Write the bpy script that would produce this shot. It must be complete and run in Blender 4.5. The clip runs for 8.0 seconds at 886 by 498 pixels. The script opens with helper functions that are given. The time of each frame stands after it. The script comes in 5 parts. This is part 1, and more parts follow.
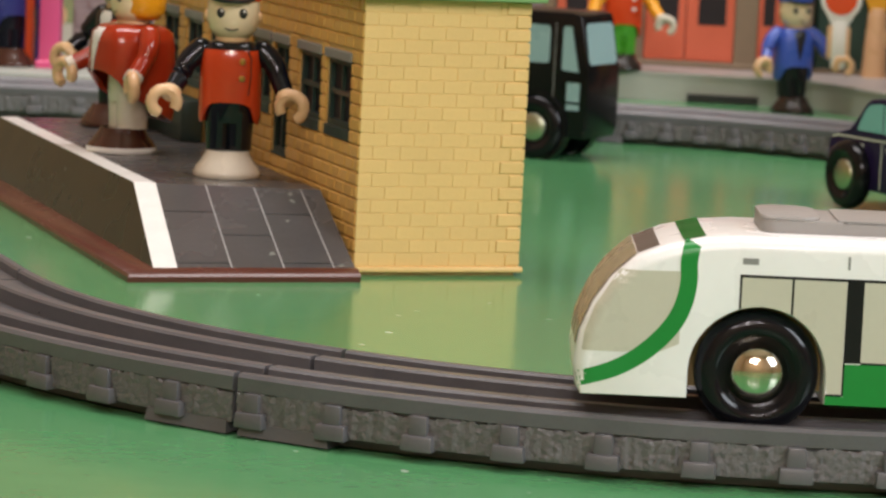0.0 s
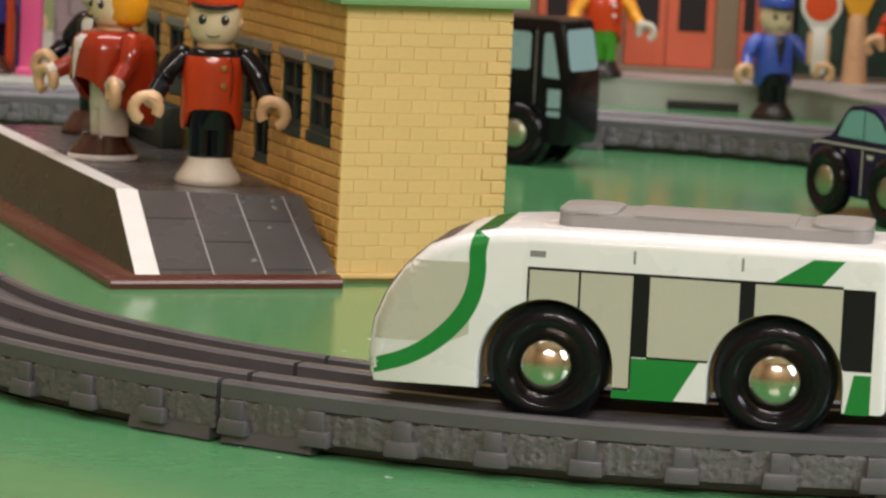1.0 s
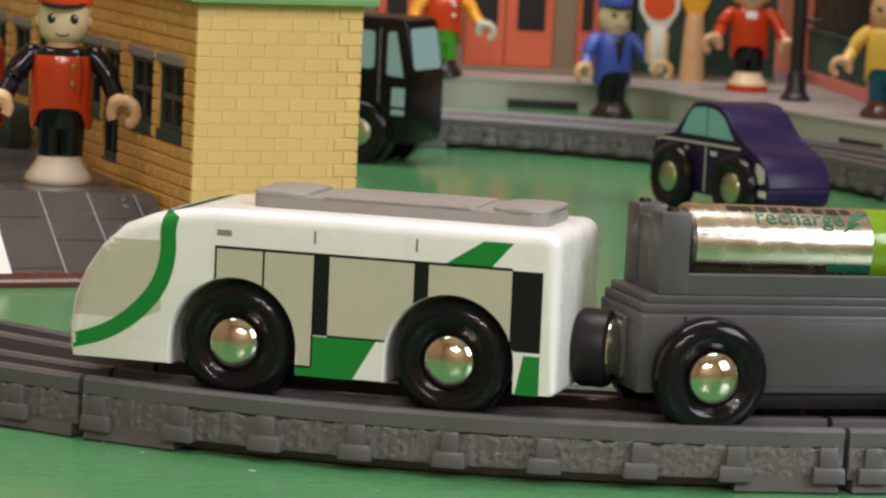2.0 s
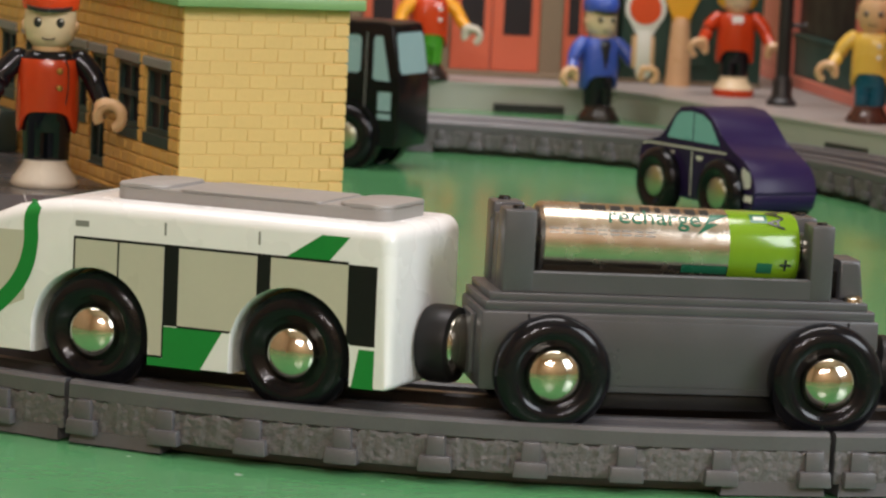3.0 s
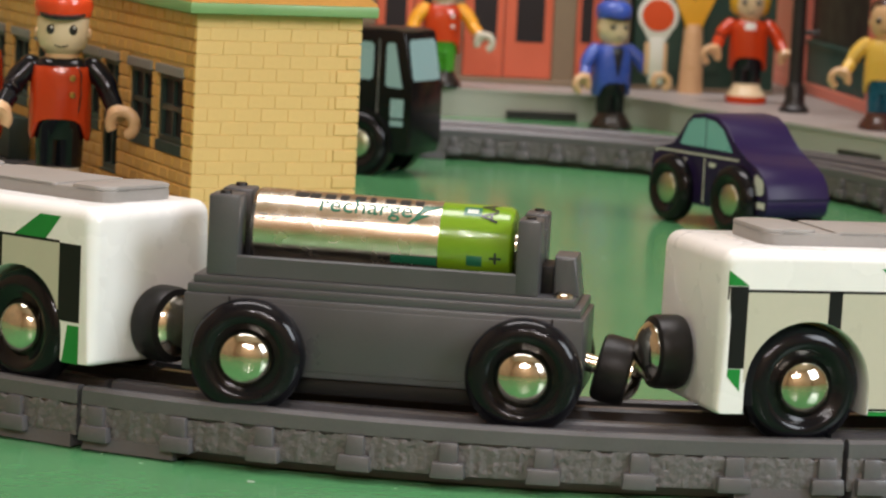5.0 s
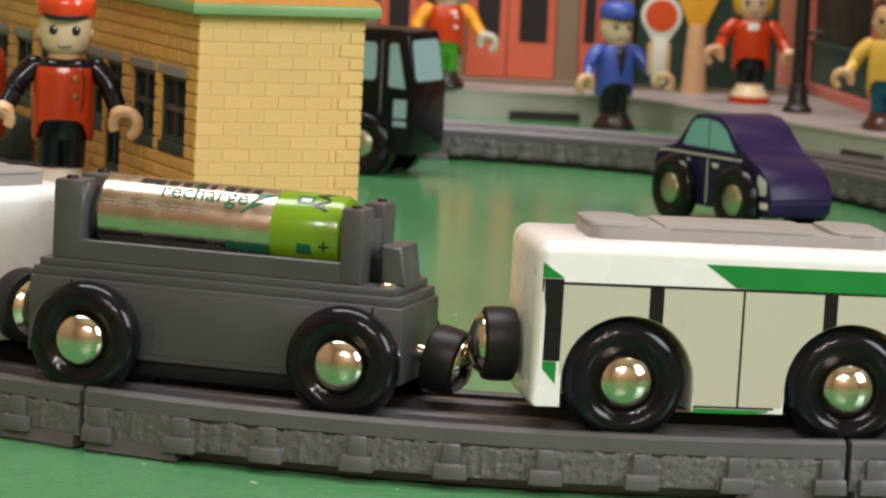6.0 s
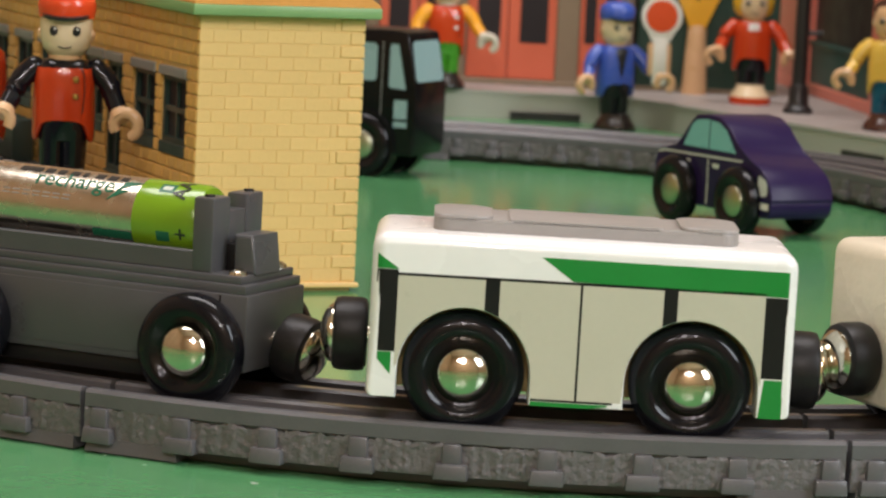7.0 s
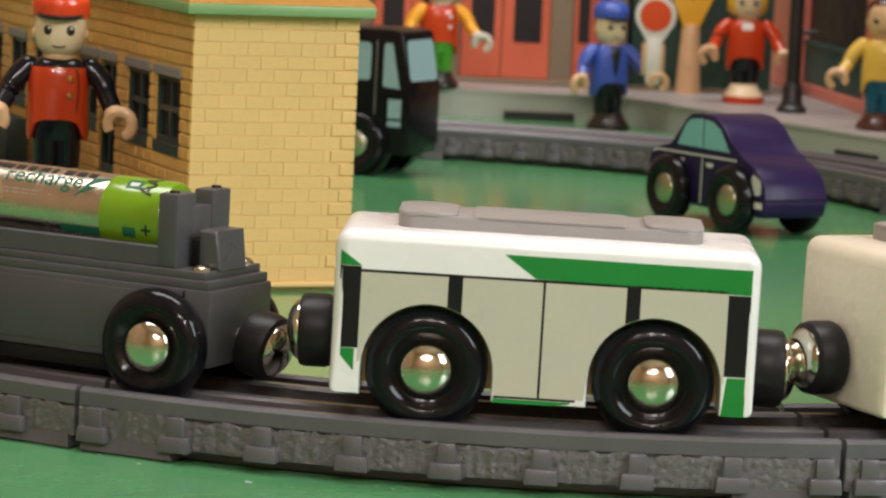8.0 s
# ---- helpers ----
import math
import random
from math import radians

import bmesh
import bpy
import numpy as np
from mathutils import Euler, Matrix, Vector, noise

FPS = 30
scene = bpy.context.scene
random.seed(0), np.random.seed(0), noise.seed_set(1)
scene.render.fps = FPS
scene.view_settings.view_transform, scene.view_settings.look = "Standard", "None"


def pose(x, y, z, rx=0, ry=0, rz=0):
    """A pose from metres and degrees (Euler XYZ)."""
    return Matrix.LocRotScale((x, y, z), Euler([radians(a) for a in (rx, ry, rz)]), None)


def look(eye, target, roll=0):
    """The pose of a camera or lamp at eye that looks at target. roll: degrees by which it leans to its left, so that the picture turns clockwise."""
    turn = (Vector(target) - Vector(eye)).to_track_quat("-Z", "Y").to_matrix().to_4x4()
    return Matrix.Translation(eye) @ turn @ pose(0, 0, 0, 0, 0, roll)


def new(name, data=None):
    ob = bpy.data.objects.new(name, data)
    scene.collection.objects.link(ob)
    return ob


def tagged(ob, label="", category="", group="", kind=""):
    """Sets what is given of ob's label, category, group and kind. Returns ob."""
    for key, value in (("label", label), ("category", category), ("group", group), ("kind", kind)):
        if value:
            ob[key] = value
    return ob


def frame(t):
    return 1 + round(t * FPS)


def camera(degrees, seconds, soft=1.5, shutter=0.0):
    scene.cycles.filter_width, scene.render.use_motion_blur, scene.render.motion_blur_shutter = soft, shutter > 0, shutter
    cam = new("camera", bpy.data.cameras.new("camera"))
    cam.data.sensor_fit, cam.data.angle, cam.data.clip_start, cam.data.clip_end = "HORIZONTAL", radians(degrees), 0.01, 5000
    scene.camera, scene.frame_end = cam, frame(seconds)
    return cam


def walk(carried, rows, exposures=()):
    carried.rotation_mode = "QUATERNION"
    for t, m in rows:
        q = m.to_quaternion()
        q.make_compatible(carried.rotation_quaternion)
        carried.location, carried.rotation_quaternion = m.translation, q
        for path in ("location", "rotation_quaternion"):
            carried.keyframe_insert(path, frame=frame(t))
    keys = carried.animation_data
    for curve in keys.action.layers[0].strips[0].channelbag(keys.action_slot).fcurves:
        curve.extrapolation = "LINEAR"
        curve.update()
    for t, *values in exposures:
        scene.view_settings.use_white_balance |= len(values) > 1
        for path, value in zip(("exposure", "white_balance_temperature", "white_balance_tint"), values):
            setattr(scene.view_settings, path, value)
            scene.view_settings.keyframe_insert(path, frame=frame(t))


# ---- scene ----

# ---------- camera ----------
def aim(x, y, z, yaw, pitch, roll):
    return pose(x, y, z, 90 + pitch, 0, yaw) @ pose(0, 0, 0, 0, 0, roll)


cam = camera(15.4, 8.0, soft=2.1)
cam.data.dof.use_dof = True
cam.data.dof.focus_distance, cam.data.dof.aperture_fstop = 0.66, 64.0
walk(cam, [
    (0.0, aim(0.0066, 0.0046, 0.1134, 3.452, -7.460, 2.840)),
    (0.5, aim(0.0066, 0.0045, 0.1134, 3.430, -7.441, 2.740)),
    (1.0, aim(0.0059, 0.0041, 0.1133, 3.089, -7.322, 2.800)),
    (1.2, aim(0.0056, 0.0038, 0.1132, 2.962, -7.290, 2.800)),
    (1.3, aim(0.0052, 0.0035, 0.1131, 2.750, -7.265, 2.800)),
    (1.4, aim(0.0045, 0.0031, 0.1129, 2.340, -7.240, 2.800)),
    (1.5, aim(0.0038, 0.0026, 0.1127, 1.985, -7.212, 2.790)),
    (1.6, aim(0.0031, 0.0021, 0.1125, 1.630, -7.190, 2.780)),
    (1.7, aim(0.0022, 0.0015, 0.1123, 1.140, -7.165, 2.770)),
    (1.8, aim(0.0012, 0.0009, 0.1121, 0.670, -7.145, 2.760)),
    (1.9, aim(0.0005, 0.0004, 0.1119, 0.320, -7.130, 2.750)),
    (2.0, aim(0.0001, 0.0001, 0.1118, 0.060, -7.122, 2.750)),
    (2.1, aim(0.0001, 0.0000, 0.1118, -0.055, -7.115, 2.755)),
    (2.2, aim(0.0000, 0.0000, 0.1117, -0.113, -7.100, 2.760)),
    (3.3, aim(0.0000, 0.0000, 0.1117, -0.188, -7.008, 2.830)),
    (3.5, aim(0.0000, 0.0000, 0.1117, -0.166, -6.988, 2.830)),
    (4.0, aim(0.0000, 0.0000, 0.1117, -0.099, -6.940, 2.805)),
    (4.5, aim(0.0000, 0.0000, 0.1117, -0.035, -6.924, 2.800)),
    (4.7, aim(0.0000, 0.0000, 0.1117, -0.005, -6.922, 2.800)),
    (5.8, aim(0.0002, 0.0001, 0.1118, 0.122, -6.921, 2.765)),
    (6.0, aim(0.0002, 0.0001, 0.1118, 0.106, -6.921, 2.760)),
    (6.5, aim(0.0001, 0.0000, 0.1118, 0.032, -6.917, 2.755)),
    (7.0, aim(0.0002, 0.0002, 0.1118, 0.116, -6.909, 2.747)),
    (7.5, aim(0.0001, 0.0001, 0.1118, 0.066, -6.921, 2.747)),
    (8.0, aim(0.0000, 0.0000, 0.1117, -0.001, -6.911, 2.758)),
], exposures=[(0.0, -0.02), (1.0, -0.14), (1.5, -0.16), (2.2, -0.13), (3.5, -0.07), (4.5, -0.03), (6.0, 0.03), (6.5, 0.02), (8.0, -0.05)])

# ---------- light ----------
world = bpy.data.worlds.new("world")
scene.world = world
world.use_nodes = True
wn = world.node_tree.nodes
sky = wn.new("ShaderNodeTexSky")
sky.sky_type, sky.sun_disc = "NISHITA", False
sky.sun_elevation, sky.sun_rotation = radians(35), radians(200)
wn["Background"].inputs["Strength"].default_value = 0.1
world.node_tree.links.new(sky.outputs[0], wn["Background"].inputs["Color"])


def area(name, eye, target, sx, sy, watts, colour):
    data = bpy.data.lights.new(name, "AREA")
    data.shape, data.size, data.size_y, data.energy, data.color = "RECTANGLE", sx, sy, watts, colour
    ob = new(name, data)
    ob.matrix_world = look(eye, target)
    return ob


def bulb(x, y, z, watts):
    data = bpy.data.lights.new("ceiling_bulb", "POINT")
    data.energy, data.shadow_soft_size, data.color = watts, 0.045, (1.0, 0.93, 0.94)
    new("ceiling_bulb", data).location = (x, y, z)


# unseen bulbs low behind the camera, placed for the highlights on dolls and hubs
for dx, dz in ((-.30, 0), (.30, .03), (0, .20), (.05, -.14)):
    bulb(-0.05 + dx, -0.85, 0.95 + dz, 9.6)
area("ceiling_light", (-0.15, 0.95, 2.40), (-0.15, 0.95, 0), 2.0, 0.8, 52, (1.0, 0.94, 0.95))
area("window_light", (2.05, -0.6, 1.35), (0.0, 0.9, 0.2), 1.1, 1.2, 50, (0.90, 0.94, 1.0))

# ---------- materials ----------
MM = 0.001


def mat(name, colour, rough=0.4, metal=0.0, vary=0.08, scale=60.0, bump=0.0, bump_scale=900.0, coat=0.0, speck=0.0, rand=0.0, emit=0.0, spec=0.5):
    """A surface with broad and fine variation of tone and gloss, and a fine relief. Scales are per metre."""
    m = bpy.data.materials.new(name)
    m.use_nodes = True
    n, l = m.node_tree.nodes, m.node_tree.links
    b = n["Principled BSDF"]
    b.inputs["Roughness"].default_value = rough
    b.inputs["Metallic"].default_value = metal
    b.inputs["Specular IOR Level"].default_value = spec
    if coat:
        b.inputs["Coat Weight"].default_value = coat
        b.inputs["Coat Roughness"].default_value = 0.06
    co = n.new("ShaderNodeTexCoord")
    broad = n.new("ShaderNodeTexNoise")
    broad.inputs["Scale"].default_value = scale
    broad.inputs["Detail"].default_value = 4
    fine = n.new("ShaderNodeTexNoise")
    fine.inputs["Scale"].default_value = bump_scale
    fine.inputs["Detail"].default_value = 3
    l.new(co.outputs["Object"], broad.inputs["Vector"])
    l.new(co.outputs["Object"], fine.inputs["Vector"])
    add = n.new("ShaderNodeMath")
    add.operation = "MULTIPLY_ADD"
    l.new(fine.outputs[0], add.inputs[0])
    add.inputs[1].default_value = 0.5
    l.new(broad.outputs[0], add.inputs[2])
    ramp = n.new("ShaderNodeMapRange")
    ramp.inputs["From Min"].default_value, ramp.inputs["From Max"].default_value = 0.45, 1.05
    ramp.inputs["To Min"].default_value, ramp.inputs["To Max"].default_value = 1 - vary, 1 + vary
    l.new(add.outputs[0], ramp.inputs["Value"])
    value = ramp.outputs[0]
    if rand:
        info = n.new("ShaderNodeObjectInfo")
        rr = n.new("ShaderNodeMapRange")
        rr.inputs["To Min"].default_value, rr.inputs["To Max"].default_value = 1 - rand, 1 + rand
        l.new(info.outputs["Random"], rr.inputs["Value"])
        mul = n.new("ShaderNodeMath")
        mul.operation = "MULTIPLY"
        l.new(value, mul.inputs[0])
        l.new(rr.outputs[0], mul.inputs[1])
        value = mul.outputs[0]
    scl = n.new("ShaderNodeVectorMath")
    scl.operation = "SCALE"
    scl.inputs[0].default_value = colour
    l.new(value, scl.inputs["Scale"])
    out = scl.outputs[0]
    if speck:
        # scattered pale dust and nicks
        dots = n.new("ShaderNodeTexNoise")
        dots.inputs["Scale"].default_value = 260
        dots.inputs["Detail"].default_value = 1
        l.new(co.outputs["Object"], dots.inputs["Vector"])
        cut = n.new("ShaderNodeMapRange")
        cut.inputs["From Min"].default_value, cut.inputs["From Max"].default_value = 0.76, 0.80
        cut.inputs["To Max"].default_value = speck
        l.new(dots.outputs[0], cut.inputs["Value"])
        mix = n.new("ShaderNodeMix")
        mix.data_type = "RGBA"
        l.new(cut.outputs[0], mix.inputs["Factor"])
        l.new(out, mix.inputs["A"])
        mix.inputs["B"].default_value = (0.55, 0.6, 0.52, 1)
        out = mix.outputs["Result"]
    l.new(out, b.inputs["Base Color"])
    rmap = n.new("ShaderNodeMapRange")
    rmap.inputs["From Min"].default_value, rmap.inputs["From Max"].default_value = 0.3, 0.7
    rmap.inputs["To Min"].default_value, rmap.inputs["To Max"].default_value = rough * 0.8, min(1, rough * 1.25)
    l.new(broad.outputs[0], rmap.inputs["Value"])
    l.new(rmap.outputs[0], b.inputs["Roughness"])
    if bump:
        bp = n.new("ShaderNodeBump")
        bp.inputs["Strength"].default_value = bump
        bp.inputs["Distance"].default_value = 0.0004
        l.new(fine.outputs[0], bp.inputs["Height"])
        l.new(bp.outputs[0], b.inputs["Normal"])
    if emit:
        b.inputs["Emission Color"].default_value = (*colour, 1)
        b.inputs["Emission Strength"].default_value = emit
    return m


GREEN_BOARD = mat("green_painted_board", (0.085, 0.27, 0.11), 0.17, vary=0.10, scale=7, bump=0.10, bump_scale=160, speck=0.8)
TRACK = mat("grey_track_plastic", (0.104, 0.102, 0.108), 0.34, vary=0.14, scale=90, bump=0.08, bump_scale=1400)
BALLAST = mat("moulded_ballast", (0.128, 0.120, 0.122), 0.42, vary=0.12, scale=900, bump=0.6, bump_scale=1500)
BRICK = mat("cream_brick_plastic", (0.76, 0.515, 0.195), 0.42, vary=0.05, scale=60, bump=0.2, bump_scale=1100, rand=0.025)
MORTAR = mat("brick_joint", (0.74, 0.50, 0.19), 0.6, vary=0.08)
TIMBER_BRICK = mat("ochre_brick_plastic", (0.72, 0.415, 0.11), 0.42, vary=0.08, scale=60, bump=0.2, bump_scale=1100, rand=0.05)
FRAME_GREEN = mat("dark_green_frame", (0.028, 0.05, 0.042), 0.35)
LINTEL = mat("grey_lintel", (0.24, 0.245, 0.23), 0.4)
DARK = mat("dark_interior", (0.012, 0.013, 0.012), 0.5)
ROOF = mat("orange_roof_plastic", (0.72, 0.34, 0.075), 0.4, bump=0.2)
ROOF_EDGE = mat("green_fascia", (0.21, 0.38, 0.15), 0.4)
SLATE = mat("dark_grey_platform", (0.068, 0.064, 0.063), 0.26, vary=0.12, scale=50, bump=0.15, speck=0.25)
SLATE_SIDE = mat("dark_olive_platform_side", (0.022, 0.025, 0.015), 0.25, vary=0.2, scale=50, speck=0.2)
MAROON = mat("maroon_plinth", (0.085, 0.026, 0.018), 0.24, vary=0.1)
WHITE_LINE = mat("white_edge_paint", (0.74, 0.72, 0.68), 0.35, vary=0.05, scale=200)
LINE_GREY = mat("scored_line", (0.30, 0.29, 0.28), 0.5)
WHITE_PAINT = mat("white_gloss_paint", (0.85, 0.85, 0.835), 0.28, vary=0.035, scale=70, bump=0.05, bump_scale=260, coat=0.3)
IVORY = mat("yellowed_white_paint", (0.74, 0.68, 0.54), 0.3, vary=0.05, scale=70, bump=0.35, bump_scale=420)
LIVERY_GREEN = mat("green_livery_paint", (0.008, 0.225, 0.035), 0.33, vary=0.06, scale=120)
PANE_GREY = mat("grey_beige_window_paint", (0.54, 0.52, 0.42), 0.32, vary=0.03, spec=0.3, scale=90)
BLACK_PAINT = mat("black_paint", (0.009, 0.009, 0.010), 0.35, vary=0.1, spec=0.25)
MARK_GREY = mat("grey_mark_paint", (0.26, 0.26, 0.25), 0.4)
ROOF_GREY = mat("grey_roof_unit", (0.30, 0.285, 0.27), 0.4, vary=0.06, bump=0.1)
NOSE_BEIGE = mat("beige_nose_paint", (0.52, 0.44, 0.35), 0.25, vary=0.08, scale=120, coat=0.3)
NOSE_GLASS = mat("brown_windscreen_paint", (0.24, 0.19, 0.16), 0.3)
WOOD = mat("bare_beech", (0.50, 0.33, 0.14), 0.55, vary=0.2, scale=120, bump=0.3)
TYRE = mat("black_wheel_plastic", (0.006, 0.006, 0.008), 0.13, vary=0.1, spec=0.26)
CHROME = mat("polished_steel", (0.66, 0.62, 0.52), 0.12, metal=1.0, vary=0.22, bump=0.07, bump_scale=1500)
BUTTON_BRASS = mat("brass_button", (0.62, 0.42, 0.14), 0.3, metal=1.0, vary=0.05)
BRASS_GREY = mat("dull_hub_cap", (0.46, 0.48, 0.36), 0.34, metal=1.0, vary=0.05)
MAGNET = mat("black_magnet_cap", (0.012, 0.011, 0.011), 0.42, vary=0.15, bump=0.15, spec=0.25)
BATTERY_BODY = mat("dark_grey_moulded_plastic", (0.072, 0.072, 0.076), 0.33, vary=0.08, scale=110, bump=0.04, bump_scale=1500)
FOIL = mat("silver_foil_sleeve", (0.66, 0.58, 0.48), 0.24, metal=1.0, vary=0.06, scale=300, bump=0.15, bump_scale=300)
LIME = mat("lime_green_sleeve", (0.165, 0.31, 0.012), 0.22, vary=0.05, coat=0.3)
INK_GREEN = mat("dark_green_ink", (0.015, 0.13, 0.07), 0.3)
INK_BLACK = mat("black_ink", (0.02, 0.02, 0.02), 0.3)
INK_PALE = mat("pale_ink", (0.62, 0.68, 0.60), 0.3)
RED_PLASTIC = mat("red_orange_plastic", (0.56, 0.050, 0.010), 0.16, vary=0.05, coat=0.2)
JACKET_RED = mat("brick_red_plastic", (0.33, 0.026, 0.007), 0.14, vary=0.05, coat=0.2)
CAP_RED = mat("red_cap_plastic", (0.68, 0.062, 0.015), 0.18, vary=0.05, coat=0.2)
NAVY = mat("black_navy_plastic", (0.006, 0.007, 0.011), 0.12, vary=0.1, spec=0.4)
SKIN = mat("peach_plastic", (0.72, 0.46, 0.25), 0.3, vary=0.05, coat=0.3)
FACE = mat("pale_peach_plastic", (0.77, 0.62, 0.40), 0.24, vary=0.03, coat=0.4)
IVORY_SHOE = mat("ivory_shoe_plastic", (0.62, 0.56, 0.46), 0.25, vary=0.05, coat=0.4)
BLACK_SHOE = mat("black_boot_plastic", (0.012, 0.009, 0.008), 0.25, vary=0.1, coat=0.3)
BROWN_SHOE = mat("brown_shoe_plastic", (0.055, 0.018, 0.012), 0.2, vary=0.1, coat=0.4)
HAIR = mat("orange_hair_plastic", (0.80, 0.33, 0.012), 0.25, vary=0.05, coat=0.4)
BLONDE = mat("yellow_hair_plastic", (0.80, 0.50, 0.03), 0.25, vary=0.05)
BLUE = mat("blue_uniform_plastic", (0.045, 0.10, 0.46), 0.3, vary=0.06, coat=0.3)
BLUE_DARK = mat("dark_blue_plastic", (0.03, 0.035, 0.16), 0.3)
TEAL = mat("teal_blue_plastic", (0.01, 0.10, 0.17), 0.3)
YELLOW = mat("yellow_shirt_plastic", (0.76, 0.50, 0.08), 0.3, coat=0.3)
ORANGE_SLEEVE = mat("orange_sleeve_plastic", (0.82, 0.36, 0.02), 0.3)
GREEN_TROUSER = mat("bright_green_plastic", (0.06, 0.30, 0.02), 0.3)
PURPLE = mat("purple_car_paint", (0.016, 0.008, 0.048), 0.36, vary=0.08, spec=0.25)
CAR_SIDE = mat("near_black_green_car_side", (0.012, 0.017, 0.018), 0.25, vary=0.1)
CAR_GLASS = mat("turquoise_painted_glass", (0.19, 0.47, 0.47), 0.3, vary=0.04)
TRUCK_BLACK = mat("black_truck_paint", (0.005, 0.005, 0.006), 0.2, vary=0.1, spec=0.25)
TRUCK_GLASS = mat("blue_grey_painted_glass", (0.26, 0.40, 0.42), 0.3, vary=0.04)
SILVER_PAINT = mat("silver_line_paint", (0.58, 0.60, 0.56), 0.35)
KERB = mat("grey_slab_plastic", (0.37, 0.385, 0.34), 0.45, vary=0.06, scale=20)
PAVING = mat("grey_pink_paving", (0.37, 0.33, 0.31), 0.5, vary=0.06, scale=25)
SHOP_RED = mat("salmon_red_joinery", (0.66, 0.14, 0.07), 0.4, vary=0.06, scale=40)
SHOP_PINK = mat("coral_pink_joinery", (0.80, 0.25, 0.18), 0.4, vary=0.06, scale=40)
SHOP_STONE = mat("brown_stone_pillar", (0.24, 0.18, 0.115), 0.6, vary=0.12, scale=80)
SHOP_GLASS = mat("dark_shop_glass", (0.028, 0.024, 0.026), 0.4, spec=0.2)
SHOP_BRICK = mat("dark_red_brick_interior", (0.10, 0.03, 0.025), 0.5, vary=0.3, scale=300)
SHOP_GREEN = mat("dark_green_panel", (0.014, 0.055, 0.038), 0.4, vary=0.15, scale=30)
SHOP_TEAL = mat("dark_teal_panel", (0.025, 0.085, 0.075), 0.4, vary=0.15, scale=30)
HOT_PINK = mat("hot_pink_plastic", (0.74, 0.10, 0.26), 0.35, vary=0.05)
MAUVE = mat("mauve_grey_wall", (0.30, 0.24, 0.24), 0.5, vary=0.15, scale=60)
LAMP_BLACK = mat("black_iron_plastic", (0.016, 0.016, 0.017), 0.35)
SIGN_RED = mat("orange_red_disc", (0.72, 0.075, 0.012), 0.35)
SIGN_YELLOW = mat("yellow_signal_plastic", (0.80, 0.42, 0.02), 0.35)
ROOM_WALL = mat("warm_brown_wall", (0.40, 0.26, 0.15), 0.8, vary=0.05, scale=2)
ROOM_CEILING = mat("warm_timber_ceiling", (0.60, 0.47, 0.34), 0.8, vary=0.03, scale=2)


# ---------- mesh helpers: sizes in millimetres ----------
def mesh_of(name, bm, mats, smooth=35):
    bmesh.ops.recalc_face_normals(bm, faces=bm.faces)
    for v in bm.verts:
        v.co *= MM
    me = bpy.data.meshes.new(name)
    bm.to_mesh(me)
    bm.free()
    for m in mats if isinstance(mats, (list, tuple)) else [mats]:
        me.materials.append(m)
    if smooth:
        me.shade_smooth()
        me.set_sharp_from_angle(angle=radians(smooth))
    return me


def part(name, bm, material, parent=None, label="", m=None, smooth=35):
    ob = new(name, mesh_of(name, bm, material, smooth))
    if parent:
        ob.parent = parent
    if m:
        ob.matrix_basis = m
    return tagged(ob, label)


def at(x, y, z, rx=0, ry=0, rz=0):
    """A pose from millimetres."""
    return pose(x * MM, y * MM, z * MM, rx, ry, rz)


def thing(name, m, label, category, group="", kind=""):
    ob = new(name)
    ob.empty_display_size = 0.01
    ob.matrix_basis = m
    return tagged(ob, label, category, group, kind)


def add_box(bm, x0, x1, y0, y1, z0, z1, bevel=0.0, seg=2, mi=0):
    vs = [bm.verts.new(p) for p in ((x0, y0, z0), (x1, y0, z0), (x1, y1, z0), (x0, y1, z0), (x0, y0, z1), (x1, y0, z1), (x1, y1, z1), (x0, y1, z1))]
    fs = [bm.faces.new([vs[i] for i in q]) for q in ((3, 2, 1, 0), (4, 5, 6, 7), (0, 1, 5, 4), (1, 2, 6, 5), (2, 3, 7, 6), (3, 0, 4, 7))]
    for f in fs:
        f.material_index = mi
    if bevel:
        es = list({e for f in fs for e in f.edges})
        r = bmesh.ops.bevel(bm, geom=es, offset=bevel, segments=seg, profile=0.5, affect="EDGES", clamp_overlap=True)
        for f in r["faces"]:
            f.material_index = mi
    return vs


def box(x0, x1, y0, y1, z0, z1, bevel=0.0, seg=2):
    bm = bmesh.new()
    add_box(bm, x0, x1, y0, y1, z0, z1, bevel, seg)
    return bm


def prism(pts, y0, y1, bevel=0.0, seg=3, keep=None):
    """The outline pts (x, z) extruded along y, its side edges rounded (those for which keep(x, z) holds)."""
    bm = bmesh.new()
    a = [bm.verts.new((x, y0, z)) for x, z in pts]
    b = [bm.verts.new((x, y1, z)) for x, z in pts]
    n = len(pts)
    bm.faces.new(a)
    bm.faces.new(b[::-1])
    for i in range(n):
        bm.faces.new((a[i], b[i], b[(i + 1) % n], a[(i + 1) % n]))
    if bevel:
        es = []
        for row in (a, b):
            for i in range(n):
                p, q = row[i], row[(i + 1) % n]
                if keep is None or (keep(p.co.x, p.co.z) and keep(q.co.x, q.co.z)):
                    es.append(bm.edges.get((p, q)))
        bmesh.ops.bevel(bm, geom=es, offset=bevel, segments=seg, profile=0.5, affect="EDGES", clamp_overlap=True)
    return bm


